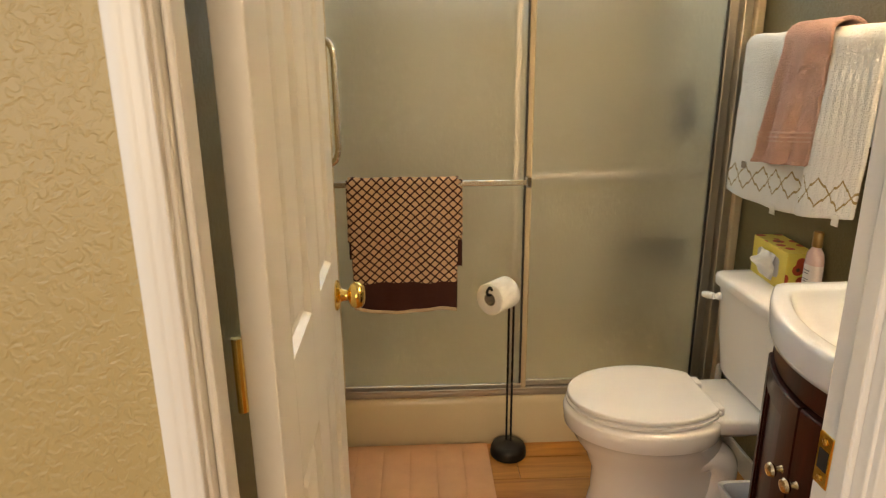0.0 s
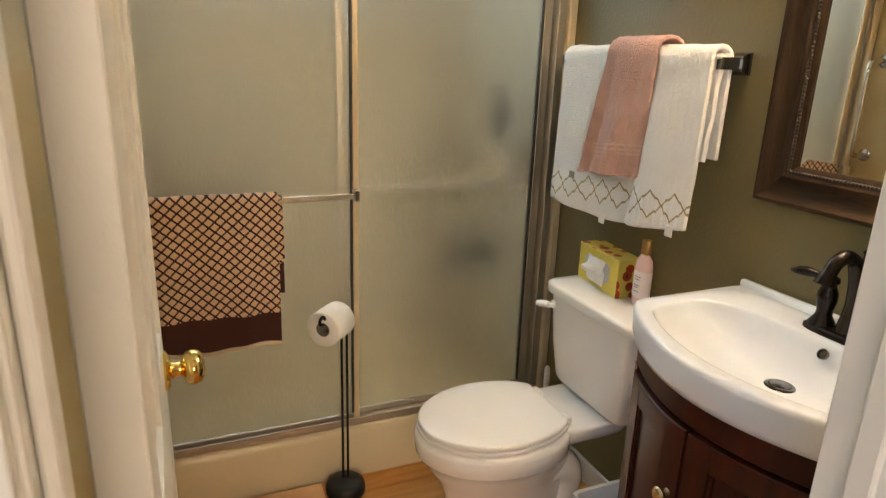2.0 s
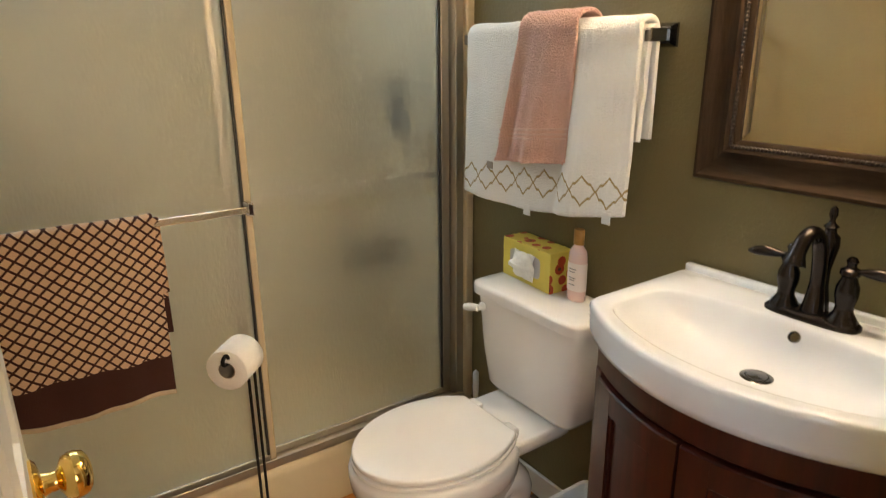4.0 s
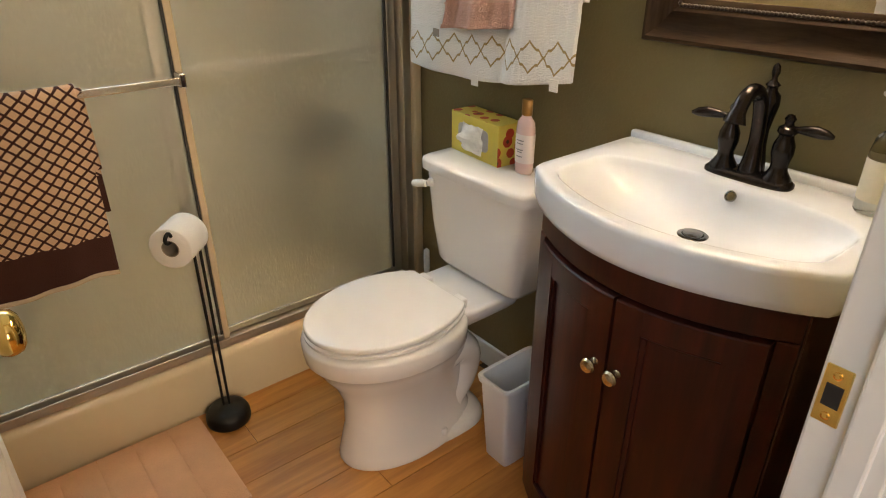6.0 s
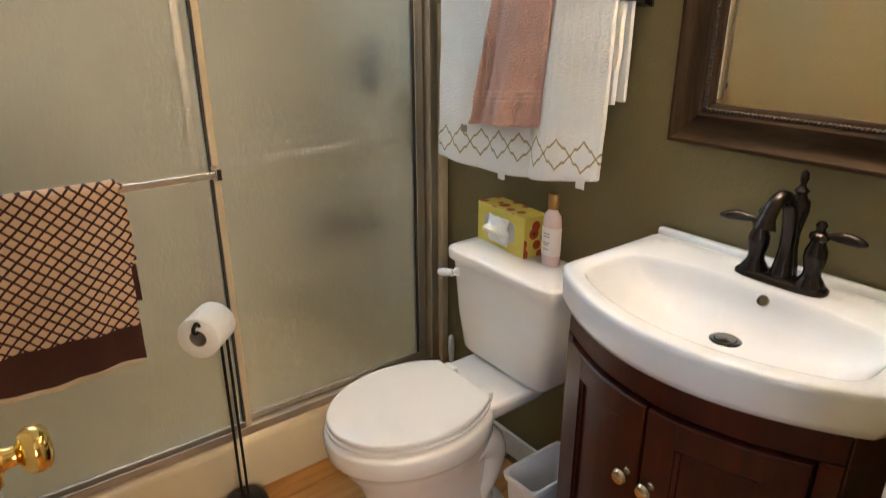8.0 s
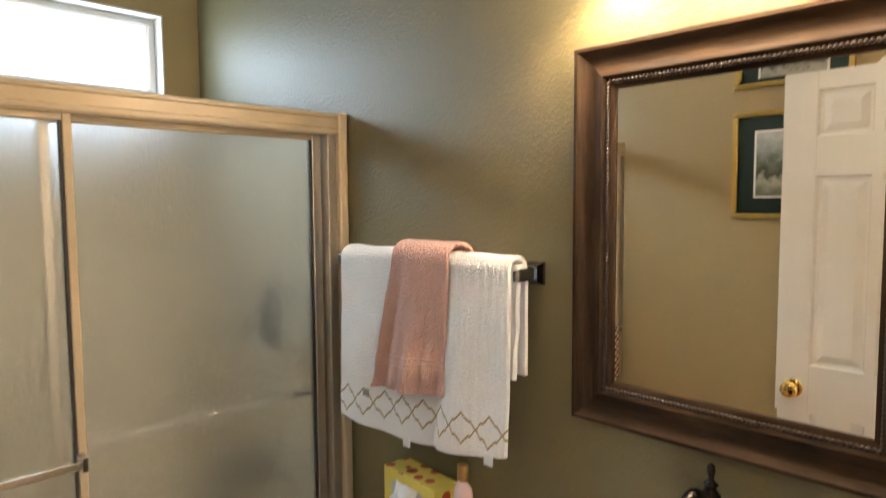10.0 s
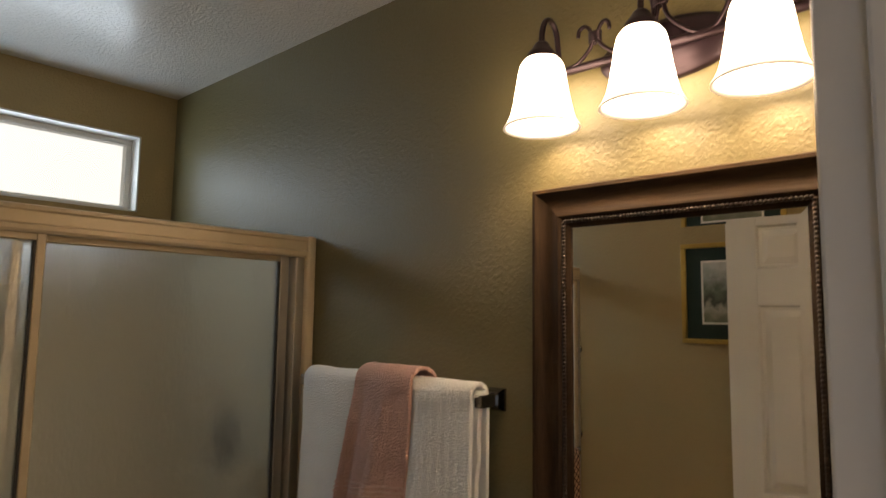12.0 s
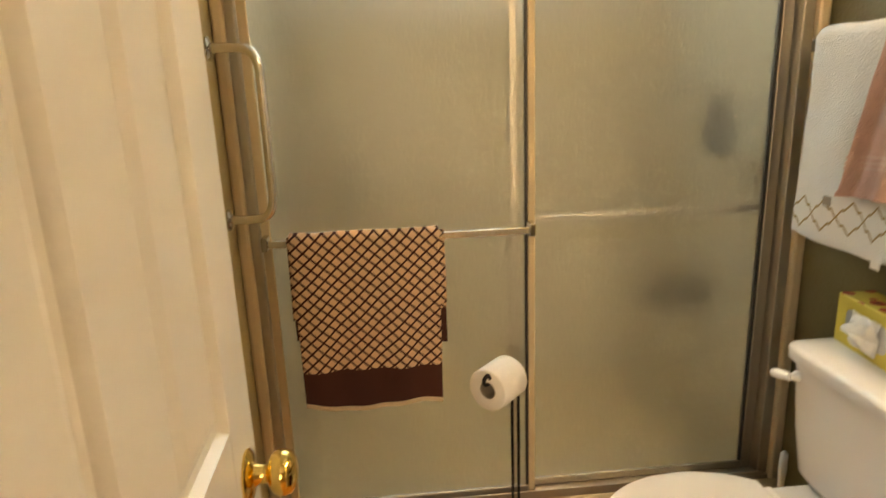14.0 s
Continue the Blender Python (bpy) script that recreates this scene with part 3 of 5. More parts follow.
bowl = [egg(1.10, 0.0, 0.195, 0.235, 0.118), egg(1.10, 0.012, 0.200, 0.238, 0.121), egg(1.10, 0.03, 0.196, 0.232, 0.116), egg(1.09, 0.12, 0.166, 0.215, 0.096), egg(1.09, 0.20, 0.165, 0.225, 0.100), egg(1.085, 0.26, 0.184, 0.225, 0.120), egg(1.08, 0.31, 0.214, 0.215, 0.150),
        egg(1.075, 0.338, 0.222, 0.185, 0.162), egg(1.075, 0.348, 0.235, 0.20, 0.178), egg(1.075, 0.355, 0.240, 0.205, 0.184), egg(1.075, 0.398, 0.244, 0.205, 0.186), egg(1.075, 0.408, 0.240, 0.20, 0.182), egg(1.075, 0.412, 0.222, 0.19, 0.166)]
under(part("bowl", loft(bowl), M_PORC, None, "", 60), toilet)
foot = [super_ring(1.23, TY, z, ax, ay, 40, 3.0) for z, ax, ay in ((0.0, 0.125, 0.118), (0.02, 0.125, 0.118), (0.035, 0.118, 0.108), (0.045, 0.10, 0.085))]
under(part("foot", loft(foot), M_PORC, None, "", 60), toilet)
for s in (-1, 1):
    trap = spline([(1.13, TY + s * 0.050, 0.16), (1.18, TY + s * 0.058, 0.235), (1.245, TY + s * 0.056, 0.27), (1.290, TY + s * 0.050, 0.23), (1.285, TY + s * 0.048, 0.15), (1.25, TY + s * 0.052, 0.08), (1.24, TY + s * 0.055, 0.02)], 6)
    under(part("trapway", tube(trap, [0.030 + 0.020 * math.sin(math.pi * min(1, k / 30)) for k in range(len(trap))], 16), M_PORC, None, "", "all"), toilet)
    under(part("bolt_cap", lathe([(0.014, 0), (0.014, 0.008), (0.009, 0.016), (0.001, 0.018)], 16, Matrix.Translation((1.17, TY + s * 0.104, 0.034))), M_SEAT, None, "", True), toilet)
deck = [super_ring(1.335, TY, z, ax, ay, 40, 5) for z, ax, ay in ((0.345, 0.105, 0.09), (0.37, 0.13, 0.115), (0.405, 0.135, 0.128), (0.412, 0.133, 0.125), (0.416, 0.126, 0.118))]
under(part("deck", loft(deck), M_PORC, None, "", 60), toilet)


def lid_ring(z, g):
    """The lid: an egg cut straight across at the hinge."""
    out = []
    for x, y, zz in egg(1.065, z, 0.224 - g, 0.228 - g, 0.170 - g, 96, 2.0):
        out.append((min(x, 1.238 - g), y, zz))
    return out


def seat_ring(z, g):
    return [(x, y, z) for x, y, _ in lid_ring(z, g - 0.002)]


under(part("seat", loft([seat_ring(0.4155, 0.006), seat_ring(0.4175, 0.001), seat_ring(0.426, 0.0), seat_ring(0.4285, 0.005)]), M_SEAT, None, "", 60), toilet)
under(part("lid", loft([lid_ring(0.4325, 0.006), lid_ring(0.4332, 0.001), lid_ring(0.435, 0.0), lid_ring(0.443, 0.0), lid_ring(0.4458, 0.002), lid_ring(0.447, 0.006), lid_ring(0.449, 0.05)]), M_SEAT, None, "", 50), toilet)
for s in (-1, 1):
    under(part("hinge", box((1.222, TY + s * 0.075 - 0.022, 0.414), (1.262, TY + s * 0.075 + 0.022, 0.440), 0.006, 3), M_SEAT, None, "", True), toilet)
under(part("hinge_bar", box((1.236, TY - 0.105, 0.4165), (1.252, TY + 0.105, 0.432), 0.005, 2), M_SEAT, None, "", True), toilet)
tank = [super_ring(cx, TY - 0.005, z, ax, ay, 56, 7) for z, cx, ax, ay in ((0.418, 1.428, 0.055, 0.145), (0.424, 1.428, 0.066, 0.160), (0.44, 1.427, 0.074, 0.170), (0.55, 1.424, 0.080, 0.188), (0.70, 1.421, 0.085, 0.200), (0.712, 1.421, 0.083, 0.198))]
under(part("tank", loft(tank), M_PORC, None, "", 60), toilet)
tl = [super_ring(1.419, TY - 0.005, z, ax, ay, 56, 8) for z, ax, ay in ((0.711, 0.088, 0.206), (0.714, 0.094, 0.213), (0.736, 0.095, 0.214), (0.744, 0.092, 0.211), (0.748, 0.084, 0.203), (0.7495, 0.05, 0.17))]
under(part("tank_lid", loft(tl), M_PORC, None, "", 50), toilet)
lever = part("flush_lever", lathe([(0.013, 0), (0.014, 0.004), (0.009, 0.012), (0.008, 0.02)], 18, Matrix.Translation((1.337, TY + 0.155, 0.678)) @ Matrix.Rotation(radians(-90), 4, "Y")), M_SEAT, None, "white plastic flush lever", True)
under(lever, toilet)
handle = part("grip", tube([(1.318, TY + 0.155, 0.678), (1.314, TY + 0.168, 0.677), (1.310, TY + 0.185, 0.673), (1.306, TY + 0.200, 0.670)], [0.010, 0.011, 0.012, 0.010], 12), M_SEAT, None, "", True)
under(handle, lever)

brush = thing("toilet_brush", (1.455, 2.262, 0), "white toilet brush handle beside the tank", "toilet brush")
under(part("holder", lathe([(0.045, 0), (0.047, 0.006), (0.040, 0.10), (0.030, 0.12), (0.014, 0.125)], 20, Matrix.Translation((1.455, 2.262, 0))), M_BIN, None, "", True), brush)
under(part("handle", lathe([(0.007, 0.12), (0.007, 0.24), (0.011, 0.30), (0.010, 0.35), (0.002, 0.36)], 14, Matrix.Translation((1.455, 2.262, 0))), M_BIN, None, "", True), brush)

# ---- waste bin ----
bin_ = thing("waste_bin", (1.312, 1.672, 0), "slim white plastic waste bin, empty, beside the vanity", "waste bin")


def rrect(cx, cy, z, hx, hy, n=40, e=9):
    return super_ring(cx, cy, z, hx, hy, n, e)


bx, by = 1.312, 1.672


def bin_ring(z, g):
    """A slim rounded rectangle that widens with height; g grows it."""
    k = z / 0.28
    return rrect(bx, by, z, 0.078 + 0.022 * k + g, 0.042 + 0.012 * k + g)


under(part("body", loft([bin_ring(0.0, -0.002), bin_ring(0.004, 0), bin_ring(0.265, 0), bin_ring(0.262, -0.004), bin_ring(0.012, -0.004)]), M_BIN, None, "", 50), bin_)
under(part("rim", loft([bin_ring(0.262, 0), bin_ring(0.259, 0.005), bin_ring(0.275, 0.007), bin_ring(0.279, 0.004), bin_ring(0.277, -0.004), bin_ring(0.262, -0.004)], False), M_BIN, None, "", 50), bin_)

# ---- vanity ----
VY, VH = 1.266, 0.296          # centre and half width
XB = XR - 0.004


def bow(y, grow=0.0):
    u = (y - VY) / VH
    return 1.076 - grow + 0.115 * min(1.3, u * u)


def outline(inset, z, n=26, back=0.0):
    """The plan of the bow front, from the back corner round the front."""
    h = VH - inset
    pts = [(XB - back, VY + h, z)]
    r = 0.022
    front = [(bow(VY + h * math.cos(math.pi * i / n)) + inset, VY + h * math.cos(math.pi * i / n), z) for i in range(n + 1)]
    x0 = front[0][0]
    front[0] = (x0 + r, VY + h, z)
    front.insert(1, (x0 + r * 0.35, VY + h - r * 0.2, z))
    front[-1] = (x0 + r, VY - h, z)
    front.insert(len(front) - 1, (x0 + r * 0.35, VY - h + r * 0.2, z))
    return pts + front + [(XB - back, VY - h, z)]


vanity = thing("vanity_cabinet", (1.3, VY, 0), "dark cherry bow front vanity cabinet with two doors", "vanity cabinet")
under(part("body", loft([outline(0.034, 0.075), outline(0.034, 0.829), outline(0.048, 0.829), outline(0.048, 0.76)]), M_CAB, None, "", 30), vanity)
under(part("plinth", loft([outline(0.055, 0.0), outline(0.055, 0.075)]), M_CAB, None, "", 30), vanity)


def bowed(y0, y1, z0, z1, off, thick, n=10, bev=0.003):
    """A board that follows the bow front."""
    rings = []
    for i in range(n + 1):
        y = y0 + (y1 - y0) * i / n
        x = bow(y) + 0.034 - off
        rings.append([(x + thick, y, z0), (x + bev, y, z0), (x, y, z0 + bev), (x, y, z1 - bev), (x + bev, y, z1), (x + thick, y, z1)])
    return loft(rings)


VB = VH - 0.034
under(part("top_rail", bowed(VY - VB + 0.004, VY + VB - 0.004, 0.775, 0.828, 0.010, 0.02, 20), M_CAB, None, "", 30), vanity)
under(part("bottom_rail", bowed(VY - VB + 0.004, VY + VB - 0.004, 0.076, 0.120, 0.010, 0.02, 20), M_CAB, None, "", 30), vanity)
for s in (-1, 1):
    y0, y1 = sorted((VY + s * (VB - 0.004), VY + s * (VB - 0.030)))
    under(part("corner_post", bowed(y0, y1, 0.12, 0.775, 0.012, 0.024, 4), M_CAB, None, "", 30), vanity)
for s in (-1, 1):
    a, b = VY + s * 0.003, VY + s * (VB - 0.034)
    y0, y1 = min(a, b), max(a, b)
    d = thing("door", (bow((y0 + y1) / 2), (y0 + y1) / 2, 0.12), "", "")
    under(d, vanity)
    z0, z1, w = 0.124, 0.771, 0.052
    for p, q in ((y0, y0 + w), (y1 - w, y1)):
        under(part("stile", bowed(p, q, z0, z1, 0.020, 0.02, 5), M_CAB, None, "", 30), d)
    for p, q in ((z0, z0 + w), (z1 - w, z1)):
        under(part("rail", bowed(y0 + w, y1 - w, p, q, 0.0195, 0.02, 8), M_CAB, None, "", 30), d)
    under(part("panel", bowed(y0 + w, y1 - w, z0 + w, z1 - w, 0.010, 0.012, 8), M_CAB, None, "", 30), d)
    for k in (0, 1):
        p = y0 + w if k == 0 else y1 - w - 0.008
        under(part("bead", bowed(p, p + 0.008, z0 + w, z1 - w, 0.0155, 0.01, 3), M_CAB, None, "", 30), d)
    ky = VY + s * 0.024
    kx = bow(ky) + 0.034 - 0.020
    under(part("knob", lathe([(0.008, 0), (0.006, 0.004), (0.005, 0.012), (0.012, 0.016), (0.0145, 0.021), (0.012, 0.026), (0.004, 0.028)], 20, Matrix.Translation((kx, ky, 0.628)) @ Matrix.Rotation(radians(-90), 4, "Y")), M_NICKEL, None, "satin nickel round knob", True), d)

# basin and top in one casting
CX, CY = 1.285, VY
NA = 96


def reach(angle, inside):
    c, s = math.cos(angle), math.sin(angle)
    lo, hi = 0.0, 0.6
    for _ in range(24):
        mid = (lo + hi) / 2
        if inside(CX + c * mid, CY + s * mid):
            lo = mid
        else:
            hi = mid
    return lo


def top_in(x, y):
    return abs(y - VY) < VH and bow(y) < x < XB


def basin_in(x, y):
    return abs(y - VY) < 0.250 and bow(y) + 0.042 < x < 1.405 - 0.045 * ((y - VY) / 0.25) ** 2


angles = [2 * math.pi * i / NA for i in range(NA)]
ro = [reach(a, top_in) for a in angles]
rb = [reach(a, basin_in) for a in angles]
for _ in range(3):
    rb = [(rb[i - 1] + 2 * rb[i] + rb[(i + 1) % NA]) / 4 for i in range(NA)]
ro = [(ro[i - 1] + 6 * ro[i] + ro[(i + 1) % NA]) / 8 for i in range(NA)]


def rad_ring(radii, z, k=1.0, d=0.0):
    return [(CX + (r * k + d) * math.cos(a), CY + (r * k + d) * math.sin(a), z) for r, a in zip(radii, angles)]


def mid_ring(f, z):
    return rad_ring([a * (1 - f) + b * f for a, b in zip(ro, rb)], z)


rings = [rad_ring(ro, 0.815, 0.8), rad_ring(ro, 0.829, 1, -0.040), rad_ring(ro, 0.830, 1, -0.016), rad_ring(ro, 0.834, 1, -0.008), rad_ring(ro, 0.850, 1, -0.002), rad_ring(ro, 0.892, 1, 0.0), rad_ring(ro, 0.9015, 1, -0.0018), rad_ring(ro, 0.905, 1, -0.007), mid_ring(0.45, 0.904),
         rad_ring(rb, 0.9035, 1, 0.006), rad_ring(rb, 0.902, 1, 0.001), rad_ring(rb, 0.898, 1, -0.002), rad_ring(rb, 0.889, 1, -0.006)]
for k, z in ((0.93, 0.874), (0.85, 0.857), (0.74, 0.844), (0.58, 0.833), (0.40, 0.826), (0.22, 0.822), (0.10, 0.820)):
    rings.append([(CX + 0.03 * (1 - k) + r * k * math.cos(a), CY + r * k * math.sin(a), z) for r, a in zip(rb, angles)])
sink = thing("sink_top", (1.3, VY, 0.83), "white china bow front sink with oval basin", "sink")
under(part("basin", loft(rings), M_SINK, None, "", 70), sink)
under(part("back_ledge", box((XB - 0.020, VY - VH + 0.004, 0.900), (XB, VY + VH - 0.004, 0.921), 0.006, 3), M_SINK, None, "", True), sink)
under(part("drain", lathe([(0.028, 0), (0.028, 0.002), (0.025, 0.0035), (0.020, 0.0035), (0.019, 0.001), (0.018, 0.005), (0.001, 0.007)], 28, Matrix.Translation((1.312, VY + 0.004, 0.819))), M_DARKCHROME, None, "grey metal pop-up drain", True), sink)
under(part("overflow", lathe([(0.0105, -0.004), (0.011, 0.0015), (0.0090, 0.0022), (0.0080, -0.002)], 24, Matrix.Translation((1.391, VY - 0.012, 0.882)) @ Matrix.Rotation(radians(-62), 4, "Y")), M_DARKCHROME, None, "grey metal ringed overflow hole", True), sink)

# ---- faucet ----
faucet = thing("faucet", (1.447, VY - 0.010, 0.905), "oil-rubbed bronze two handle faucet with arched spout", "faucet")
FX, FY, FZ = 1.447, VY - 0.010, 0.905
under(part("base_plate", loft([super_ring(FX, FY, z, ax, ay, 40, 3.2) for z, ax, ay in ((FZ - 0.001, 0.030, 0.083), (FZ + 0.006, 0.030, 0.083), (FZ + 0.010, 0.026, 0.079), (FZ + 0.013, 0.022, 0.074), (FZ + 0.0135, 0.012, 0.06))]), M_BRONZE, None, "", 50), faucet)
def spout_at(reach_, up):
    return (FX - 0.006 - 0.995 * reach_, FY + 0.10 * reach_, FZ + up)


sp = spline([spout_at(-0.004, 0.01), spout_at(-0.006, 0.05), spout_at(-0.003, 0.105), spout_at(0.010, 0.150), spout_at(0.034, 0.167), spout_at(0.057, 0.157), spout_at(0.070, 0.134), spout_at(0.075, 0.116)], 6)
sr = [0.021 - 0.008 * min(1, i / 8) for i in range(len(sp))]
for i in range(len(sr)):
    if i > len(sr) - 8:
        sr[i] = 0.013 + 0.0065 * (i - len(sr) + 8) / 7
spout = under(part("spout", tube(sp, sr, 18), M_BRONZE, None, "", "all"), faucet)
fin = lathe([(0.019, 0.0), (0.017, 0.02), (0.012, 0.05), (0.011, 0.08), (0.015, 0.105), (0.0185, 0.125), (0.017, 0.142), (0.010, 0.150), (0.0095, 0.156), (0.013, 0.160), (0.006, 0.167), (0.0045, 0.172), (0.0075, 0.182), (0.006, 0.193), (0.0005, 0.198)], 20, Matrix.Translation((FX + 0.018, FY, FZ + 0.01)))
under(part("finial_post", fin, M_BRONZE, None, "", True), faucet)
for s in (-1, 1):
    hy = FY + s * 0.051
    h = under(part("handle_body", lathe([(0.026, 0), (0.0255, 0.006), (0.020, 0.014), (0.0155, 0.022), (0.0145, 0.032), (0.019, 0.052), (0.0185, 0.068), (0.013, 0.082), (0.0125, 0.086), (0.017, 0.091), (0.016, 0.099), (0.008, 0.104), (0.0075, 0.109), (0.010, 0.114), (0.006, 0.121), (0.0005, 0.123)], 22, Matrix.Translation((FX, hy, FZ + 0.008))), M_BRONZE, None, "", True), faucet)
    d = Vector((-0.35 if s > 0 else 0.10, s, 0.0)).normalized()
    o = Vector((FX, hy, FZ + 0.106))
    pts = [o, o + d * 0.014, o + d * 0.026 + Vector((0, 0, 0.001)), o + d * 0.045 + Vector((0, 0, 0.002)), o + d * 0.062, o + d * 0.074 - Vector((0, 0, 0.002))]
    under(part("lever", tube(pts, [0.0065, 0.005, 0.008, 0.0105, 0.0085, 0.003], 14), M_BRONZE, None, "", "all"), h)

# ---- soap pump ----
soap = thing("soap_dispenser", (1.455, 1.045, 0.905), "clear soap bottle with white pump top", "soap dispenser")
sx, sy = 1.452, 1.045
SB = Matrix.Translation((sx, sy, 0.9045)) @ Matrix.Diagonal((1, 1, 1.17, 1))
M_LIQ = glass("clear_soap_bottle", 0.05, (0.92, 0.90, 0.82), 1.33)
under(part("bottle", lathe([(0.026, 0), (0.029, 0.004), (0.029, 0.085), (0.026, 0.105), (0.014, 0.118), (0.013, 0.124)], 28, SB), M_LIQ, None, "", True), soap)
M_LABEL = material("cream_paper_label", (0.66, 0.62, 0.50), 0.6, vary=0.1, scale=60)
under(part("label", lathe([(0.0294, 0.02), (0.0297, 0.02), (0.0297, 0.078), (0.0294, 0.078)], 28, SB, cap=False), M_LABEL, None, "cream paper label", True), soap)
under(part("collar", lathe([(0.0155, 0.124), (0.016, 0.126), (0.016, 0.146), (0.009, 0.150), (0.006, 0.152), (0.006, 0.168)], 20, SB), M_SOAP, None, "white ribbed collar", True), soap)
under(part("pump_head", tube([(sx + 0.012, sy + 0.004, 1.104), (sx, sy, 1.107), (sx - 0.020, sy + 0.012, 1.106), (sx - 0.036, sy + 0.022, 1.100)], [0.009, 0.010, 0.007, 0.004], 12), M_SOAP, None, "white pump spout", True), soap)

# ---- tissue box and lotion ----
M_BOX = material("yellow_floral_card", (0.68, 0.53, 0.10), 0.5, vary=0.12, scale=20)
n_, l_, b_ = nodes_of(M_BOX)
tc_, vo_ = n_.new("ShaderNodeTexCoord"), n_.new("ShaderNodeTexVoronoi")
vo_.inputs["Scale"].default_value = 26
l_.new(tc_.outputs["Object"], vo_.inputs["Vector"])
ax_ = axes(M_BOX)
petal = math_node(M_BOX, "LESS_THAN", vo_.outputs["Distance"], 0.42)
heart = math_node(M_BOX, "LESS_THAN", vo_.outputs["Distance"], 0.16)
# flowers on the top and on the end towards the doorway
on_top = math_node(M_BOX, "GREATER_THAN", ax_[2], 0.1125)
on_end = math_node(M_BOX, "LESS_THAN", ax_[1], -0.1045)
where_ = math_node(M_BOX, "MAXIMUM", on_top, on_end)
col_ = blend(M_BOX, math_node(M_BOX, "MULTIPLY", petal, where_), base_link(M_BOX), (0.50, 0.055, 0.015))
col_ = blend(M_BOX, math_node(M_BOX, "MULTIPLY", heart, where_), col_, (0.10, 0.04, 0.01))
l_.new(col_, b_.inputs["Base Color"])
tis = thing("tissue_box", Matrix.Translation((1.470, 2.006, 0.7495)) @ Matrix.Rotation(radians(-4.5), 4, "Z"), "yellow tissue box with red flowers on the tank lid", "tissue box")
bm = bmesh.new()
H, D_, L_ = 0.114, 0.040, 0.106
box((-D_, -L_, 0), (D_, L_, H), 0.0015, 1, bm)
part("carton", bm, M_BOX, tis)
hole = [[(x, 0.004 + 0.068 * q[0], 0.058 + 0.031 * q[1]) for q in super_ring(0, 0, 0, 1, 1, 40, 6)] for x in (-D_ - 0.0006, -D_ + 0.002)]
part("opening", loft(hole), material("film_window", (0.50, 0.47, 0.47), 0.3), tis, "grey film window")
random.seed(5)
bm = bmesh.new()
grid = [[None] * 15 for _ in range(15)]
for i in range(15):
    for j in range(15):
        u, v = i / 7 - 1, j / 7 - 1
        r = min(1, math.hypot(u, v))
        p = Vector((-D_ - 0.004 - 0.036 * (1 - r ** 1.5) - 0.012 * math.sin(5 * u + 2 * v) * (1 - r), 0.005 + v * 0.046, 0.054 + u * 0.038))
        p += Vector(noise.noise_vector(p * 45)) * 0.011 * (1 - r * 0.5)
        grid[i][j] = bm.verts.new(p)
for i in range(14):
    for j in range(14):
        bm.faces.new((grid[i][j], grid[i + 1][j], grid[i + 1][j + 1], grid[i][j + 1]))
t_ob = part("tissue", bm, M_PAPER, tis, "white crumpled tissue")
sm = t_ob.modifiers.new("thickness", "SOLIDIFY")
sm.thickness = 0.001

lot = thing("lotion_bottle", (1.462, 1.838, 0.7495), "clear pink lotion bottle with gold cap", "lotion bottle")
LB = Matrix.Translation((1.455, 1.838, 0.7495)) @ Matrix.Diagonal((0.72, 1, 1, 1))
M_PINKGEL = material("pink_gel", (0.84, 0.60, 0.56), 0.12, vary=0.06, scale=30, coat=0.5, subsurface=0.3)
under(part("bottle", lathe([(0.024, 0), (0.0275, 0.004), (0.028, 0.02), (0.028, 0.115), (0.025, 0.135), (0.015, 0.148), (0.0125, 0.152)], 28, LB), M_PINKGEL, None, "", True), lot)
M_PLABEL = material("pale_pink_label", (0.84, 0.74, 0.70), 0.5, vary=0.04, scale=30)
under(part("label", lathe([(0.0283, 0.03), (0.0286, 0.03), (0.0286, 0.105), (0.0283, 0.105)], 28, LB, cap=False), M_PLABEL, None, "pale pink label with small print", True), lot)
M_CAP = material("copper_gold_cap", (0.50, 0.27, 0.09), 0.3, 0.6)
under(part("cap", lathe([(0.015, 0.152), (0.0155, 0.153), (0.0155, 0.19), (0.014, 0.192)], 24, LB), M_CAP, None, "copper gold screw cap", True), lot)
M_INK = material("grey_print", (0.30, 0.26, 0.25), 0.7)
for k, (z, w) in enumerate(((0.088, 0.016), (0.080, 0.013), (0.064, 0.015), (0.058, 0.011), (0.046, 0.013))):
    bm = bmesh.new()
    rows = []
    for i in range(7):
        a = math.pi + (i / 6 - 0.5) * w / 0.0287 * 1.6
        rows.append([(1.455 + 0.72 * 0.0289 * math.cos(a), 1.838 + 0.0289 * math.sin(a), 0.7495 + z + q) for q in (0, 0.0028)])
    loft(rows, False, bm, closed=False)
    under(part("print_line", bm, M_INK), lot)

# ---- towel bar and towels on the wall ----
tbar = thing("towel_bar", (1.50, 1.98, 1.43), "chrome towel bar on the olive wall", "towel bar")
TBX, TBZ = 1.455, 1.406
under(part("bar", box((TBX - 0.008, 1.662, TBZ - 0.010), (TBX + 0.008, 2.311, TBZ + 0.010), 0.003, 2), M_CHROME), tbar)
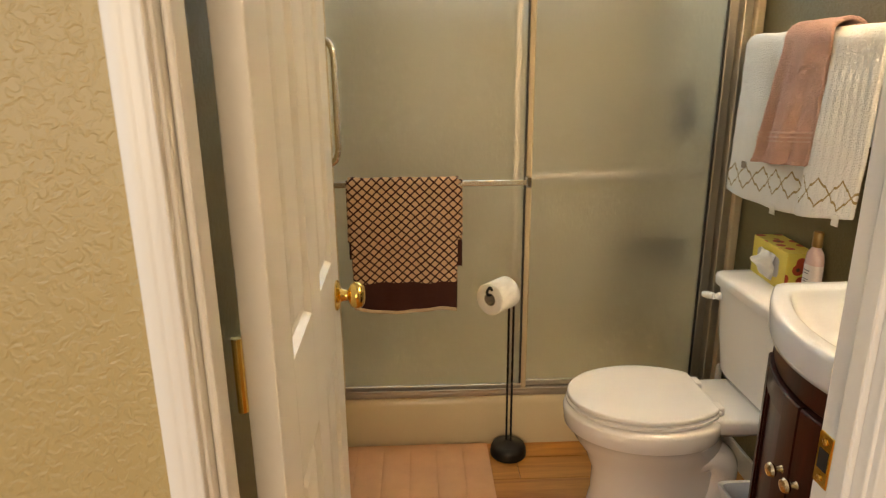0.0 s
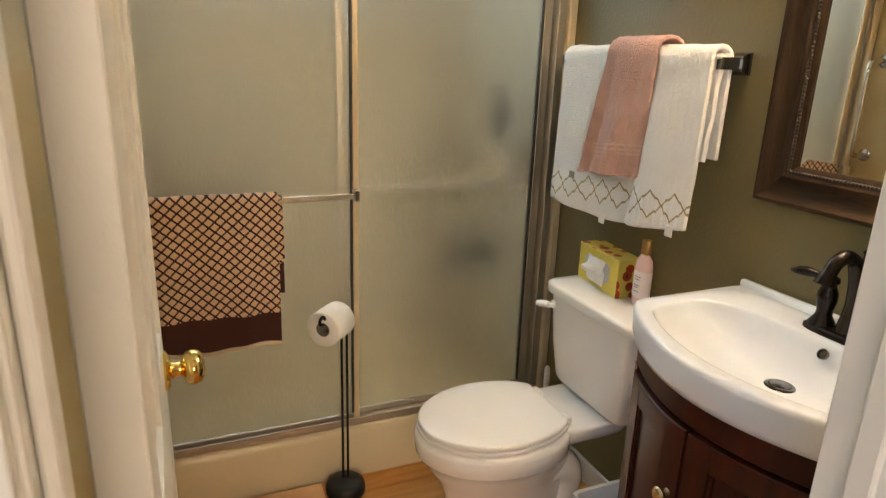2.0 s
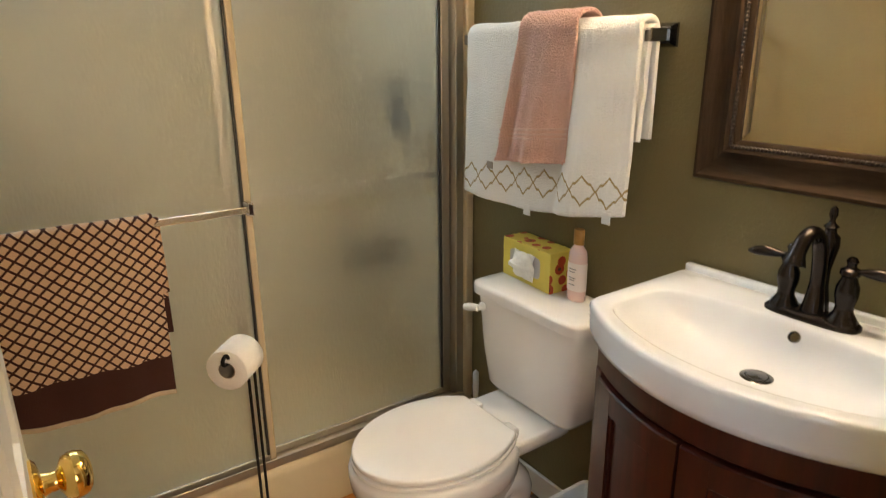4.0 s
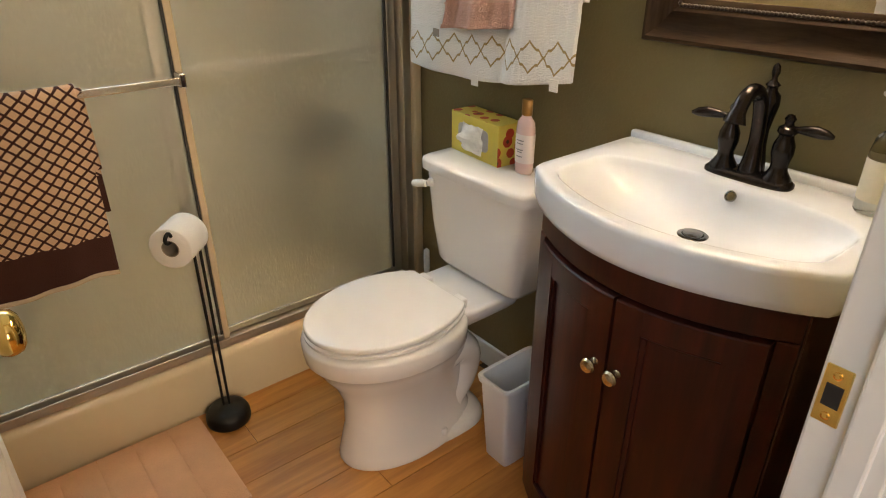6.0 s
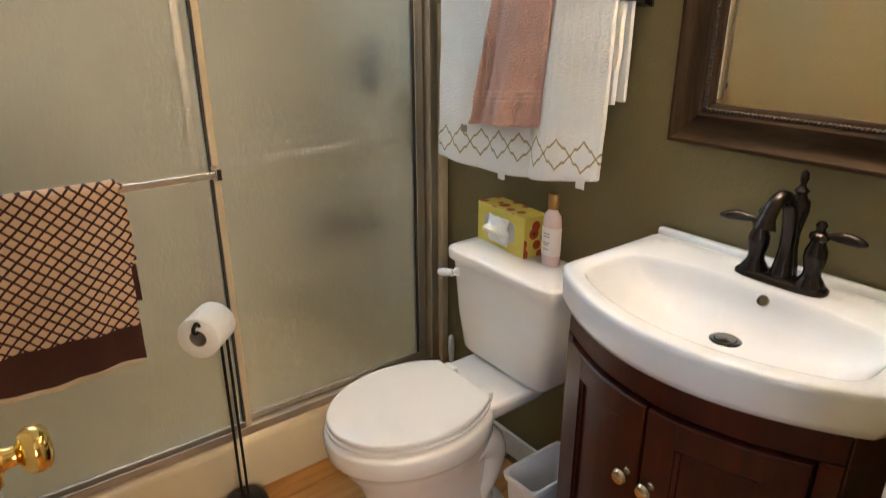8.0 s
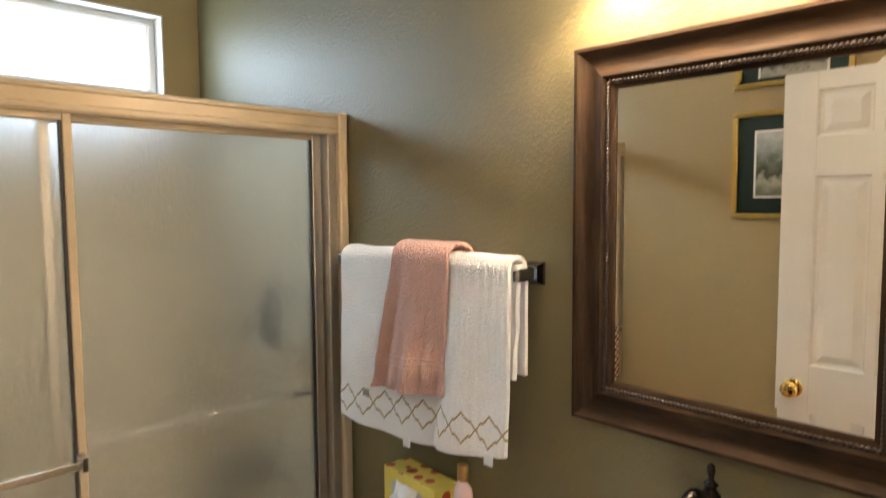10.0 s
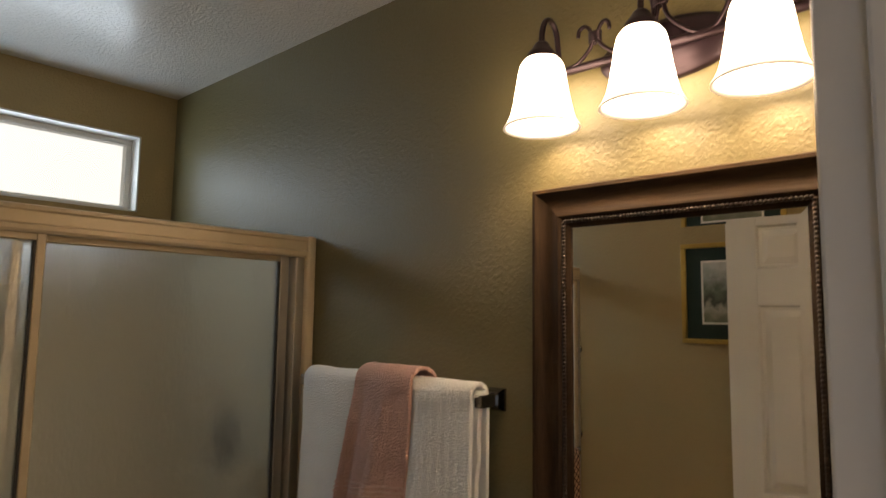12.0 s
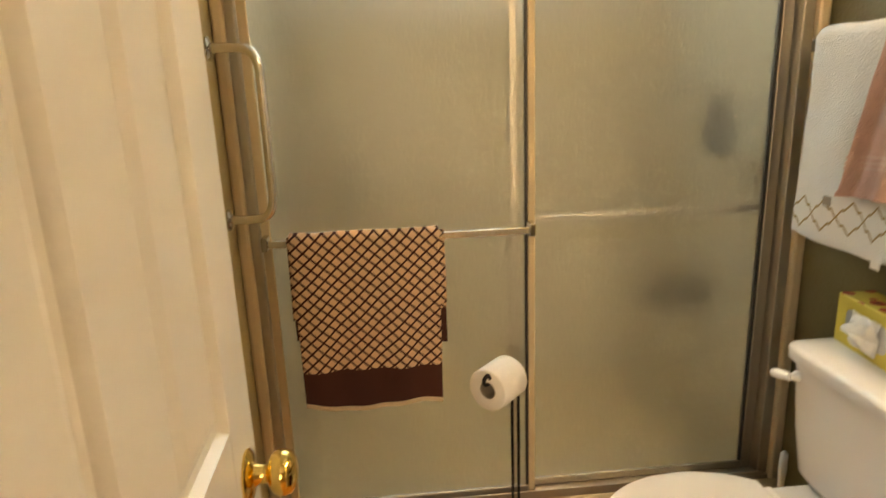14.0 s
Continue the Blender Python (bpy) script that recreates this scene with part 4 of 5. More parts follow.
for y in (1.668, 2.305):
    under(part("post", box((TBX - 0.012, y - 0.010, TBZ - 0.014), (XR - 0.008, y + 0.010, TBZ + 0.014), 0.003, 2), M_DARKCHROME), tbar)
    bm = loft([[(XR - 0.001, y - 0.021, TBZ - 0.025), (XR - 0.001, y + 0.021, TBZ - 0.025), (XR - 0.001, y + 0.021, TBZ + 0.025), (XR - 0.001, y - 0.021, TBZ + 0.025)], [(XR - 0.008, y - 0.021, TBZ - 0.025), (XR - 0.008, y + 0.021, TBZ - 0.025), (XR - 0.008, y + 0.021, TBZ + 0.025), (XR - 0.008, y - 0.021, TBZ + 0.025)], [(XR - 0.022, y - 0.014, TBZ - 0.017), (XR - 0.022, y + 0.014, TBZ - 0.017), (XR - 0.022, y + 0.014, TBZ + 0.017), (XR - 0.022, y - 0.014, TBZ + 0.017)]])
    under(part("rosette", bm, M_DARKCHROME), tbar)


def drape(name, mat, a0, a1, top, front, back, radius, place, thick=0.010, wave=0.004, seed=0, nx=44, flare=0.0, rib=0.0, pinch=0.0, strip=None, slant=0.0, ribs_from=0.0, fold=0.0):
    """A cloth hung over a bar. a0..a1 runs along the bar; front and back give the hem's height at a share u of the width;
    place(a, out, z) turns along, outwards, up into the world."""
    bm = bmesh.new()
    nf, nr, nb = (6, 0, 0) if strip else (30, 8, 14)
    rows = []
    for i in range(nx + 1):
        u = i / nx
        row = []
        zf, zb = front(u), back(u)
        for k in range(nf):
            f = k / (nf - 1)
            z = zf + (top - zf) * f
            if strip:
                z = strip[0](u) + (strip[1](u) - strip[0](u)) * f
                f = (z - zf) / (top - zf)
            spread = 1 + flare * (1 - f) - pinch * f
            fall = (1 - f)
            a = (a0 + a1) / 2 + (a1 - a0) * (u - 0.5) * spread + slant * fall
            o = radius + wave * (1.6 * fall + 0.35) * (math.sin(u * 9 + seed) + 0.6 * math.sin(u * 23 + 2 * seed + fall * 2)) + 0.010 * fall * fall
            o += 0.004 * noise.noise(Vector((u * 6, f * 5, seed * 3.1)))
            if strip:
                o += strip[2]
            if rib:
                o += rib * math.sin(u * nx * 1.05) if u > ribs_from else 0.0
            if fold:
                o += fold * math.exp(-((u - 0.66 + 0.05 * fall) / 0.035) ** 2) * -1.0 + 0.8 * fold * math.exp(-((u - 0.80) / 0.10) ** 2) * (0.4 + 0.6 * fall)
            row.append(place(a, o, z))
        a = (a0 + a1) / 2 + (a1 - a0) * (u - 0.5) * (1 - pinch)
        for k in range(1, nr):
            t = math.pi * k / nr
            row.append(place(a, radius * math.cos(t), top + radius * 0.8 * math.sin(t) + 0.003 * noise.noise(Vector((u * 8, seed, 0)))))
        for k in range(nb):
            f = k / (nb - 1)
            z = top - (top - zb) * f
            o = -radius + wave * 0.6 * f * math.sin(u * 11 + seed)
            row.append(place(a, max(o, -radius - 0.004), z))
        rows.append(row)
    loft(rows, False, bm, closed=False)
    ob = part(name, bm, mat, None, "", "all")
    s = ob.modifiers.new("thickness", "SOLIDIFY")
    s.thickness, s.offset = thick, 0
    b = ob.modifiers.new("soft_edge", "BEVEL")
    b.width, b.segments, b.limit_method = thick * 0.3, 2, "ANGLE"
    return ob


def on_wall(a, out, z):
    return (TBX - out, a, z)


# white towel with an embroidered border
M_EMB = material("white_towel_with_border", (0.86, 0.84, 0.80), 0.95, vary=0.05, scale=20, bump=0.8, bump_scale=260, depth=0.008)
ax = axes(M_EMB)
P_ = 0.074
ph = math_node(M_EMB, "FRACT", math_node(M_EMB, "ADD", math_node(M_EMB, "MULTIPLY", ax[1], 1 / P_), 0.3))
away = math_node(M_EMB, "ABSOLUTE", math_node(M_EMB, "MULTIPLY_ADD", ph, 2.0, -1.0))


def ramp_node(m, value, lo, hi, top):
    """Falls from top to nought as the value goes from lo to hi."""
    k = m.node_tree.nodes.new("ShaderNodeMapRange")
    for key, v in (("From Min", lo), ("From Max", hi), ("To Min", top), ("To Max", 0.0)):
        k.inputs[key].default_value = v
    m.node_tree.links.new(value, k.inputs["Value"])
    return k.outputs[0]


# ogee outline: a shoulder at the waist and a point at the middle
env = math_node(M_EMB, "ADD", ramp_node(M_EMB, away, 0.66, 0.98, 0.017), ramp_node(M_EMB, away, 0.0, 0.46, 0.019))
hem = math_node(M_EMB, "MULTIPLY_ADD", ax[1], -0.060, 1.125)
dz = math_node(M_EMB, "ABSOLUTE", math_node(M_EMB, "SUBTRACT", math_node(M_EMB, "SUBTRACT", ax[2], hem), 0.038))
line = math_node(M_EMB, "LESS_THAN", math_node(M_EMB, "ABSOLUTE", math_node(M_EMB, "SUBTRACT", dz, env)), 0.0032)
on_front = math_node(M_EMB, "LESS_THAN", ax[0], TBX - 0.005)
l_ = M_EMB.node_tree.links
l_.new(blend(M_EMB, math_node(M_EMB, "MULTIPLY", line, on_front), base_link(M_EMB), (0.42, 0.30, 0.13)), M_EMB.node_tree.nodes["Principled BSDF"].inputs["Base Color"])


def hem_white(u):
    return 0.976 - 0.016 * math.sin(u * 3.6) + 0.030 * u * u


wt = drape("bath_towel", M_EMB, 2.268, 1.672, TBZ + 0.014, hem_white, lambda u: 1.19, 0.028, on_wall, 0.012, 0.0035, 1, nx=150, rib=0.0011, ribs_from=0.70, fold=0.012)
tagged(wt, "white terry bath towel with gold embroidered border", "towel")
wt2 = drape("hand_towel", M_TERRY, 1.760, 1.664, TBZ + 0.006, lambda u: 1.170 + 0.012 * u, lambda u: 1.185, 0.014, lambda a, o, z: on_wall(a, o - 0.006, z), 0.011, 0.0015, 4)
tagged(wt2, "white folded hand towel under the bath towel", "towel")

pk = drape("washcloth", M_PINK, 2.045, 1.830, TBZ + 0.024, lambda u: 1.090 + 0.022 * u, lambda u: 1.22, 0.045, on_wall, 0.010, 0.006, 3.2, flare=0.16, pinch=0.10, slant=0.045)
PK = dict(a0=2.045, a1=1.830, top=TBZ + 0.024, front=lambda u: 1.090 + 0.022 * u, back=lambda u: 1.22, radius=0.045, place=on_wall, wave=0.006, seed=3.2, flare=0.16, pinch=0.10, slant=0.045)
M_DOBBY = material("flat_woven_pink_band", (0.74, 0.48, 0.39), 0.8, vary=0.08, scale=30, bump=0.5, bump_scale=500)
for z0, z1 in ((1.147, 1.152), (1.158, 1.163), (1.170, 1.176)):
    under(drape("woven_band", M_DOBBY, thick=0.003, strip=(lambda u: z0 + 0.022 * u, lambda u: z1 + 0.022 * u, 0.0045), **PK), pk)
under(drape("hem", M_PINK, thick=0.006, strip=(lambda u: 1.087 + 0.022 * u, lambda u: 1.098 + 0.022 * u, 0.003), **PK), pk)
under(part("care_tag", box((1.366, 2.082, 1.070), (1.368, 2.108, 1.090), 0.001, 1), M_CARD, None, "small grey care tag"), pk)
tagged(pk, "dusty pink terry hand towel laid over the white ones", "towel")
for y, z in ((1.985, 0.956), (1.715, 0.988)):
    tg = part("care_tag", box((1.405, y - 0.013, z), (1.408, y + 0.013, z + 0.028), 0.001, 1), M_TERRY, None, "white satin care tag")
    under(tg, wt)

# ---- framed mirror ----
mirror = thing("wall_mirror", (1.50, 1.25, 1.49), "large mirror in a distressed walnut frame with beading", "mirror")
MY0, MY1, MZ0, MZ1 = 0.945, 1.560, 1.114, 1.866
FW = 0.086


def frame_side(a, b, inward):
    """One mitred length of the frame from corner a to corner b (y, z); inward is the unit way to the glass."""
    prof = [(0.0, 0.0), (0.0, 0.024), (0.003, 0.030), (0.010, 0.031), (0.014, 0.027), (0.022, 0.020), (0.034, 0.0165), (0.046, 0.018), (0.055, 0.022), (0.062, 0.0235), (0.066, 0.021), (0.070, 0.016), (0.076, 0.014), (0.084, 0.011), (FW, 0.009), (FW, 0.0)]
    a, b, inn = Vector(a), Vector(b), Vector(inward)
    along = (b - a).normalized()
    rings = []
    for t in (0, 1):
        ring = []
        for w, h in prof:
            p = (a + (along + inn) * w) if t == 0 else (b + (inn - along) * w)
            ring.append((XR - 0.001 - h, p.x, p.y))
        rings.append(ring)
    return loft(rings)


for a, b, inn, mt in (((MY0, MZ0), (MY1, MZ0), (0, 1), M_FRAMEH), ((MY1, MZ1), (MY0, MZ1), (0, -1), M_FRAMEH), ((MY0, MZ1), (MY0, MZ0), (1, 0), M_FRAME), ((MY1, MZ0), (MY1, MZ1), (-1, 0), M_FRAME)):
    side = under(part("frame_side", frame_side(a, b, inn), mt, None, "", 35), mirror)
    w = 0.073
    p, q = Vector(a), Vector(b)
    al = (q - p).normalized()
    p, q = p + (al + Vector(inn)) * w, q + (Vector(inn) - al) * w
    n = int((q - p).length / 0.0078) * 4
    pts, rad = [], []
    for i in range(n + 1):
        c = p + (q - p) * (i / n)
        pts.append((XR - 0.018, c.x, c.y))
        rad.append(0.0018 + 0.0030 * abs(math.sin(math.pi * i / 4)))
    under(part("beading", tube(pts, rad, 6), M_BEAD, None, "dark beaded moulding", "all"), side)
gy0, gy1, gz0, gz1 = MY0 + FW - 0.003, MY1 - FW + 0.003, MZ0 + FW - 0.003, MZ1 - FW + 0.003
bm = bmesh.new()
rings = []
for inset, h in ((0, 0.002), (0, 0.0056), (0.021, 0.0062)):
    rings.append([(XR - 0.001 - h, y, z) for y, z in ((gy0 + inset, gz0 + inset), (gy1 - inset, gz0 + inset), (gy1 - inset, gz1 - inset), (gy0 + inset, gz1 - inset))])
loft(rings, True, bm)
under(part("mirror_glass", bm, M_MIRROR, None, "bevelled silvered glass"), mirror)

# ---- vanity light with three bell shades ----
light = thing("vanity_light", (XR, 1.26, 2.09), "bronze three light bath fixture with bell glass shades, lit", "vanity light")
LX = 1.418
LAMPS = (1.486, 1.270, 1.068)
LB_Z = 2.112
bp_ring = lambda o, k: [(XR - o, 1.262 + 0.140 * k * math.cos(2 * math.pi * i / 48), 2.112 + 0.062 * k * math.sin(2 * math.pi * i / 48)) for i in range(48)]
under(part("back_plate", loft([bp_ring(0.001, 1), bp_ring(0.010, 1), bp_ring(0.016, 0.94), bp_ring(0.018, 0.86), bp_ring(0.022, 0.80), bp_ring(0.024, 0.5)]), M_LAMPIRON, None, "oval bronze back plate", 40), light)
under(part("cross_bar", tube([(XR - 0.032, 1.565, LB_Z), (XR - 0.032, 1.560, LB_Z), (XR - 0.032, 0.975, LB_Z), (XR - 0.032, 0.970, LB_Z)], [0.006, 0.0095, 0.0095, 0.006], 14), M_LAMPIRON, None, "", True), light)
for y in (1.20, 1.31):
    under(part("stand_off", lathe([(0.008, 0), (0.008, 0.012)], 12, Matrix.Translation((XR - 0.022, y, LB_Z)) @ Matrix.Rotation(radians(-90), 4, "Y")), M_LAMPIRON), light)
M_SHADE = bpy.data.materials.new("lit_alabaster_glass")
M_SHADE.use_nodes = True
n_, l_, b_ = nodes_of(M_SHADE)
b_.inputs["Base Color"].default_value = (0.85, 0.80, 0.70, 1)
b_.inputs["Roughness"].default_value = 0.25
b_.inputs["Emission Color"].default_value = (1.0, 0.91, 0.78, 1)
tc_, ns_ = n_.new("ShaderNodeTexCoord"), n_.new("ShaderNodeTexNoise")
ns_.inputs["Scale"].default_value, ns_.inputs["Detail"].default_value, ns_.inputs["Distortion"].default_value = 22, 4, 1.5
l_.new(tc_.outputs["Object"], ns_.inputs["Vector"])
sep_ = axes(M_SHADE)
rise = n_.new("ShaderNodeMapRange")
rise.inputs["From Min"].default_value, rise.inputs["From Max"].default_value = 1.975, 2.00
rise.inputs["To Min"].default_value, rise.inputs["To Max"].default_value = 0.035, 1.0
l_.new(sep_[2], rise.inputs["Value"])
SHADE_GLOW = 21.0
l_.new(math_node(M_SHADE, "MULTIPLY", math_node(M_SHADE, "MULTIPLY", rise.outputs[0], SHADE_GLOW), math_node(M_SHADE, "MULTIPLY_ADD", ns_.outputs[0], 0.5, 0.75)), b_.inputs["Emission Strength"])
for y in LAMPS:
    arm = under(part("arm", tube(spline([(XR - 0.034, y, LB_Z), (XR - 0.038, y, LB_Z + 0.050), (XR - 0.046, y, LB_Z + 0.086), (XR - 0.066, y, LB_Z + 0.104), (LX + 0.014, y, LB_Z + 0.096), (LX + 0.002, y, LB_Z + 0.070), (LX, y, LB_Z + 0.040)], 6), 0.0062, 10), M_LAMPIRON, None, "", "all"), light)
    at = Matrix.Translation((LX, y, 0.0))
    under(part("shade_holder", lathe([(0.006, 2.160), (0.012, 2.157), (0.016, 2.152), (0.020, 2.144), (0.028, 2.135), (0.031, 2.129), (0.0315, 2.120), (0.026, 2.117)], 24, at), M_LAMPIRON, None, "", 30), light)
    prof = [(0.020, 2.123), (0.036, 2.119), (0.044, 2.108), (0.049, 2.088), (0.053, 2.060), (0.058, 2.030), (0.064, 2.002), (0.071, 1.986), (0.078, 1.977), (0.0788, 1.974), (0.076, 1.973), (0.068, 1.983), (0.060, 2.000), (0.054, 2.030), (0.049, 2.060), (0.045, 2.088), (0.040, 2.106), (0.030, 2.114)]
    sh = under(part("shade", lathe(prof, 40, at, cap=False), M_SHADE, None, "glowing white alabaster glass bell shade", "all"), light)
    lamp("vanity_bulb", "POINT", Matrix.Translation((LX, y, 2.045)), BULB_WATTS, (1.0, 0.90, 0.77), radius=0.03)


def scroll(y0, zb, foot):
    """Two iron C scrolls back to back on the bar, bound with wire at height zb."""
    x = XR - 0.036
    for s in (-1, 1):
        pts = [(x, y0 + s * foot, LB_Z + 0.004), (x - 0.002, y0 + s * foot * 0.62, LB_Z + 0.008), (x - 0.006, y0 + s * 0.014, (LB_Z + zb) / 2 + 0.006), (x - 0.010, y0 + s * 0.006, zb), (x - 0.012, y0 + s * 0.011, zb + 0.018), (x - 0.014, y0 + s * 0.022, zb + 0.027), (x - 0.016, y0 + s * 0.033, zb + 0.020), (x - 0.016, y0 + s * 0.035, zb + 0.006)]
        under(part("scroll", tube(spline(pts, 5), 0.0042, 8), M_LAMPIRON, None, "", "all"), light)
    c = [(x - 0.010 + 0.0075 * math.cos(t * 0.7), y0 + 0.013 * math.sin(t * 0.7), zb - 0.011 + t * 0.0005) for t in range(45)]
    under(part("binding_wire", tube(c, 0.0024, 6), M_LAMPIRON, None, "", "all"), light)


scroll(1.394, 2.162, 0.070)
scroll(1.256, 2.196, 0.090)
scroll(1.124, 2.166, 0.055)
for s_, ye in ((1, 1.006), (-1, 1.530)):
    e = [(XR - 0.036, ye + s_ * 0.060, LB_Z + 0.006), (XR - 0.038, ye + s_ * 0.028, LB_Z + 0.010), (XR - 0.042, ye + s_ * 0.006, LB_Z + 0.026), (XR - 0.044, ye, LB_Z + 0.042), (XR - 0.046, ye + s_ * 0.008, LB_Z + 0.054), (XR - 0.046, ye + s_ * 0.020, LB_Z + 0.050)]
    under(part("scroll", tube(spline(e, 5), 0.0042, 8), M_LAMPIRON, None, "", "all"), light)

# ---- patterned towel on the shower rail ----
M_LATT = material("brown_lattice_terry", (0.70, 0.47, 0.32), 0.95, vary=0.12, scale=30, bump=0.9, bump_scale=420)
ax = axes(M_LATT)
PX, PZ = 0.0312, 0.0290
wob = math_node(M_LATT, "MULTIPLY", math_node(M_LATT, "SINE", math_node(M_LATT, "MULTIPLY", ax[0], 60)), 0.0012)
zz = math_node(M_LATT, "ADD", ax[2], wob)
lines = None
for s in (1, -1):
    f = math_node(M_LATT, "FRACT", math_node(M_LATT, "ADD", math_node(M_LATT, "MULTIPLY", ax[0], 1 / PX), math_node(M_LATT, "MULTIPLY_ADD", zz, s / PZ, 40)))
    d = math_node(M_LATT, "ABSOLUTE", math_node(M_LATT, "SUBTRACT", f, 0.5))
    k = math_node(M_LATT, "LESS_THAN", d, 0.12)
    lines = k if lines is None else math_node(M_LATT, "MAXIMUM", lines, k)
band = math_node(M_LATT, "LESS_THAN", zz, 0.660)
hem_ = math_node(M_LATT, "LESS_THAN", math_node(M_LATT, "MULTIPLY_ADD", ax[0], 0.05, zz), 0.586)
fore = math_node(M_LATT, "LESS_THAN", ax[1], yb)
backband = math_node(M_LATT, "MULTIPLY", math_node(M_LATT, "SUBTRACT", 1.0, fore), math_node(M_LATT, "LESS_THAN", zz, 0.80))
brown = math_node(M_LATT, "MAXIMUM", math_node(M_LATT, "MAXIMUM", lines, band), backband)
col_ = blend(M_LATT, brown, base_link(M_LATT), (0.062, 0.016, 0.010))
M_LATT.node_tree.links.new(col_, M_LATT.node_tree.nodes["Principled BSDF"].inputs["Base Color"])
bt = drape("bath_towel", M_LATT, 0.187, 0.548, 1.000, lambda u: 0.565 - 0.012 * u + 0.010 * math.sin(u * 6.5 + 2.4), lambda u: 0.70, 0.015, lambda a, o, z: (a, yb - o, z), 0.009, 0.003, 1.3, flare=-0.035)
tagged(bt, "beige towel with brown lattice and dark brown band", "towel")
bt2 = drape("bath_towel", M_LATT, 0.180, 0.562, 0.997, lambda u: 0.80 + 0.02 * u, lambda u: 0.705 + 0.03 * (1 - u), 0.0085, lambda a, o, z: (a, yb + 0.004 - o, z), 0.006, 0.001, 2.3)
BT_F = dict(a0=0.187, a1=0.548, top=1.000, front=lambda u: 0.565 - 0.012 * u + 0.010 * math.sin(u * 6.5 + 2.4), back=lambda u: 0.70, radius=0.015, place=lambda a, o, z: (a, yb - o, z), wave=0.003, seed=1.3, flare=-0.035)
M_HEM = material("cream_hem", (0.60, 0.47, 0.34), 0.95, vary=0.1, scale=40, bump=0.8, bump_scale=300)
under(drape("hem", M_HEM, thick=0.010, strip=(lambda u: 0.561 - 0.012 * u + 0.010 * math.sin(u * 6.5 + 2.4), lambda u: 0.573 - 0.012 * u + 0.010 * math.sin(u * 6.5 + 2.4), 0.002), **BT_F), bt)
bt2.name = "back_layer"
under(bt2, bt)

# ---- toilet paper stand ----
PXc, PYc = 0.726, 2.297
stand = thing("toilet_paper_stand", (PXc, PYc, 0), "black iron toilet paper stand with a domed foot", "paper stand")
under(part("foot", lathe([(0.060, 0), (0.064, 0.004), (0.065, 0.012), (0.063, 0.030), (0.058, 0.041), (0.046, 0.047), (0.022, 0.051), (0.014, 0.056), (0.001, 0.057)], 36, Matrix.Translation((PXc, PYc, 0))), M_BLACK, None, "domed black foot", 50), stand)
dv = Vector((-0.68, -0.733, 0)).normalized()
for s in (-1, 1):
    off = Vector((0.0075 * s, -0.003 * s, 0))
    under(part("rod", tube([Vector((PXc, PYc, 0.052)) + off, Vector((PXc, PYc, 0.63)) + off], 0.0040, 10), M_BLACK, None, "", True), stand)
base_p = Vector((PXc, PYc, 0.644))
arm_pts = spline([base_p + Vector((0, 0, -0.02)), base_p + Vector((0.002, 0.002, 0.015)), base_p + dv * 0.012 + Vector((0, 0, 0.022)), base_p + dv * 0.03 + Vector((0, 0, 0.012)), base_p + dv * 0.08 + Vector((0, 0, 0.010)), base_p + dv * 0.128 + Vector((0, 0, 0.008)), base_p + dv * 0.140 + Vector((0, 0, 0.022)), base_p + dv * 0.133 + Vector((0.004, -0.004, 0.036)), base_p + dv * 0.124 + Vector((0.006, -0.006, 0.026))], 6)
under(part("arm", tube(arm_pts, 0.0048, 10), M_BLACK, None, "curled black arm", "all"), stand)
rot = dv.to_track_quat("Z", "Y").to_matrix().to_4x4()
roll_m = Matrix.Translation(base_p + dv * 0.026 + Vector((0, 0, -0.008))) @ rot
roll = thing("toilet_paper_roll", roll_m, "full white toilet paper roll on the stand", "toilet paper")
part("paper", lathe([(0.022, 0.001), (0.050, 0.0), (0.0535, 0.003), (0.0535, 0.097), (0.050, 0.100), (0.022, 0.099), (0.021, 0.05)], 40, None, cap=False), M_PAPER, roll, "", 50)
part("core", lathe([(0.0215, 0.001), (0.0215, 0.099), (0.0195, 0.099), (0.0195, 0.001)], 28, None, cap=False), M_CARD, roll, "grey cardboard core", 50)

# ---- bath mat ----
mat_ = thing("bath_mat", (0.39, 2.1, 0), "rosy tan plush bath mat with channel ribs", "bath mat")
X0, X1, Y0, Y1 = 0.085, 0.652, 1.955, 2.346
under(part("backing", box((X0, Y0, -0.004), (X1, Y1, 0.006), 0.002, 1), M_MAT), mat_)
nrib = 6
w = (X1 - X0) / nrib
for i in range(nrib):
    a, b = X0 + i * w + 0.0004, X0 + (i + 1) * w - 0.0004
    rings = []
    for k in range(13):
        t = k / 12
        y = Y0 + 0.004 + (Y1 - Y0 - 0.008) * t
        end = min(1, 8 * min(t, 1 - t) + 0.35)
        rings.append([(a, y, 0.0195), (a + 0.004, y, 0.006 + 0.0165 * end), (a + w * 0.2, y, 0.006 + 0.019 * end + 0.001 * noise.noise(Vector((i, t * 5, 0)))), (a + w * 0.5, y, 0.006 + 0.021 * end), (b - w * 0.2, y, 0.006 + 0.019 * end), (b - 0.004, y, 0.006 + 0.0165 * end), (b, y, 0.0195)])
    under(part("rib", loft(rings), M_MAT, None, "", 60), mat_)

# ---- grab bar on the door side wall ----
grab = thing("grab_bar", (XL, 2.30, 1.25), "satin steel grab bar beside the shower", "grab bar")
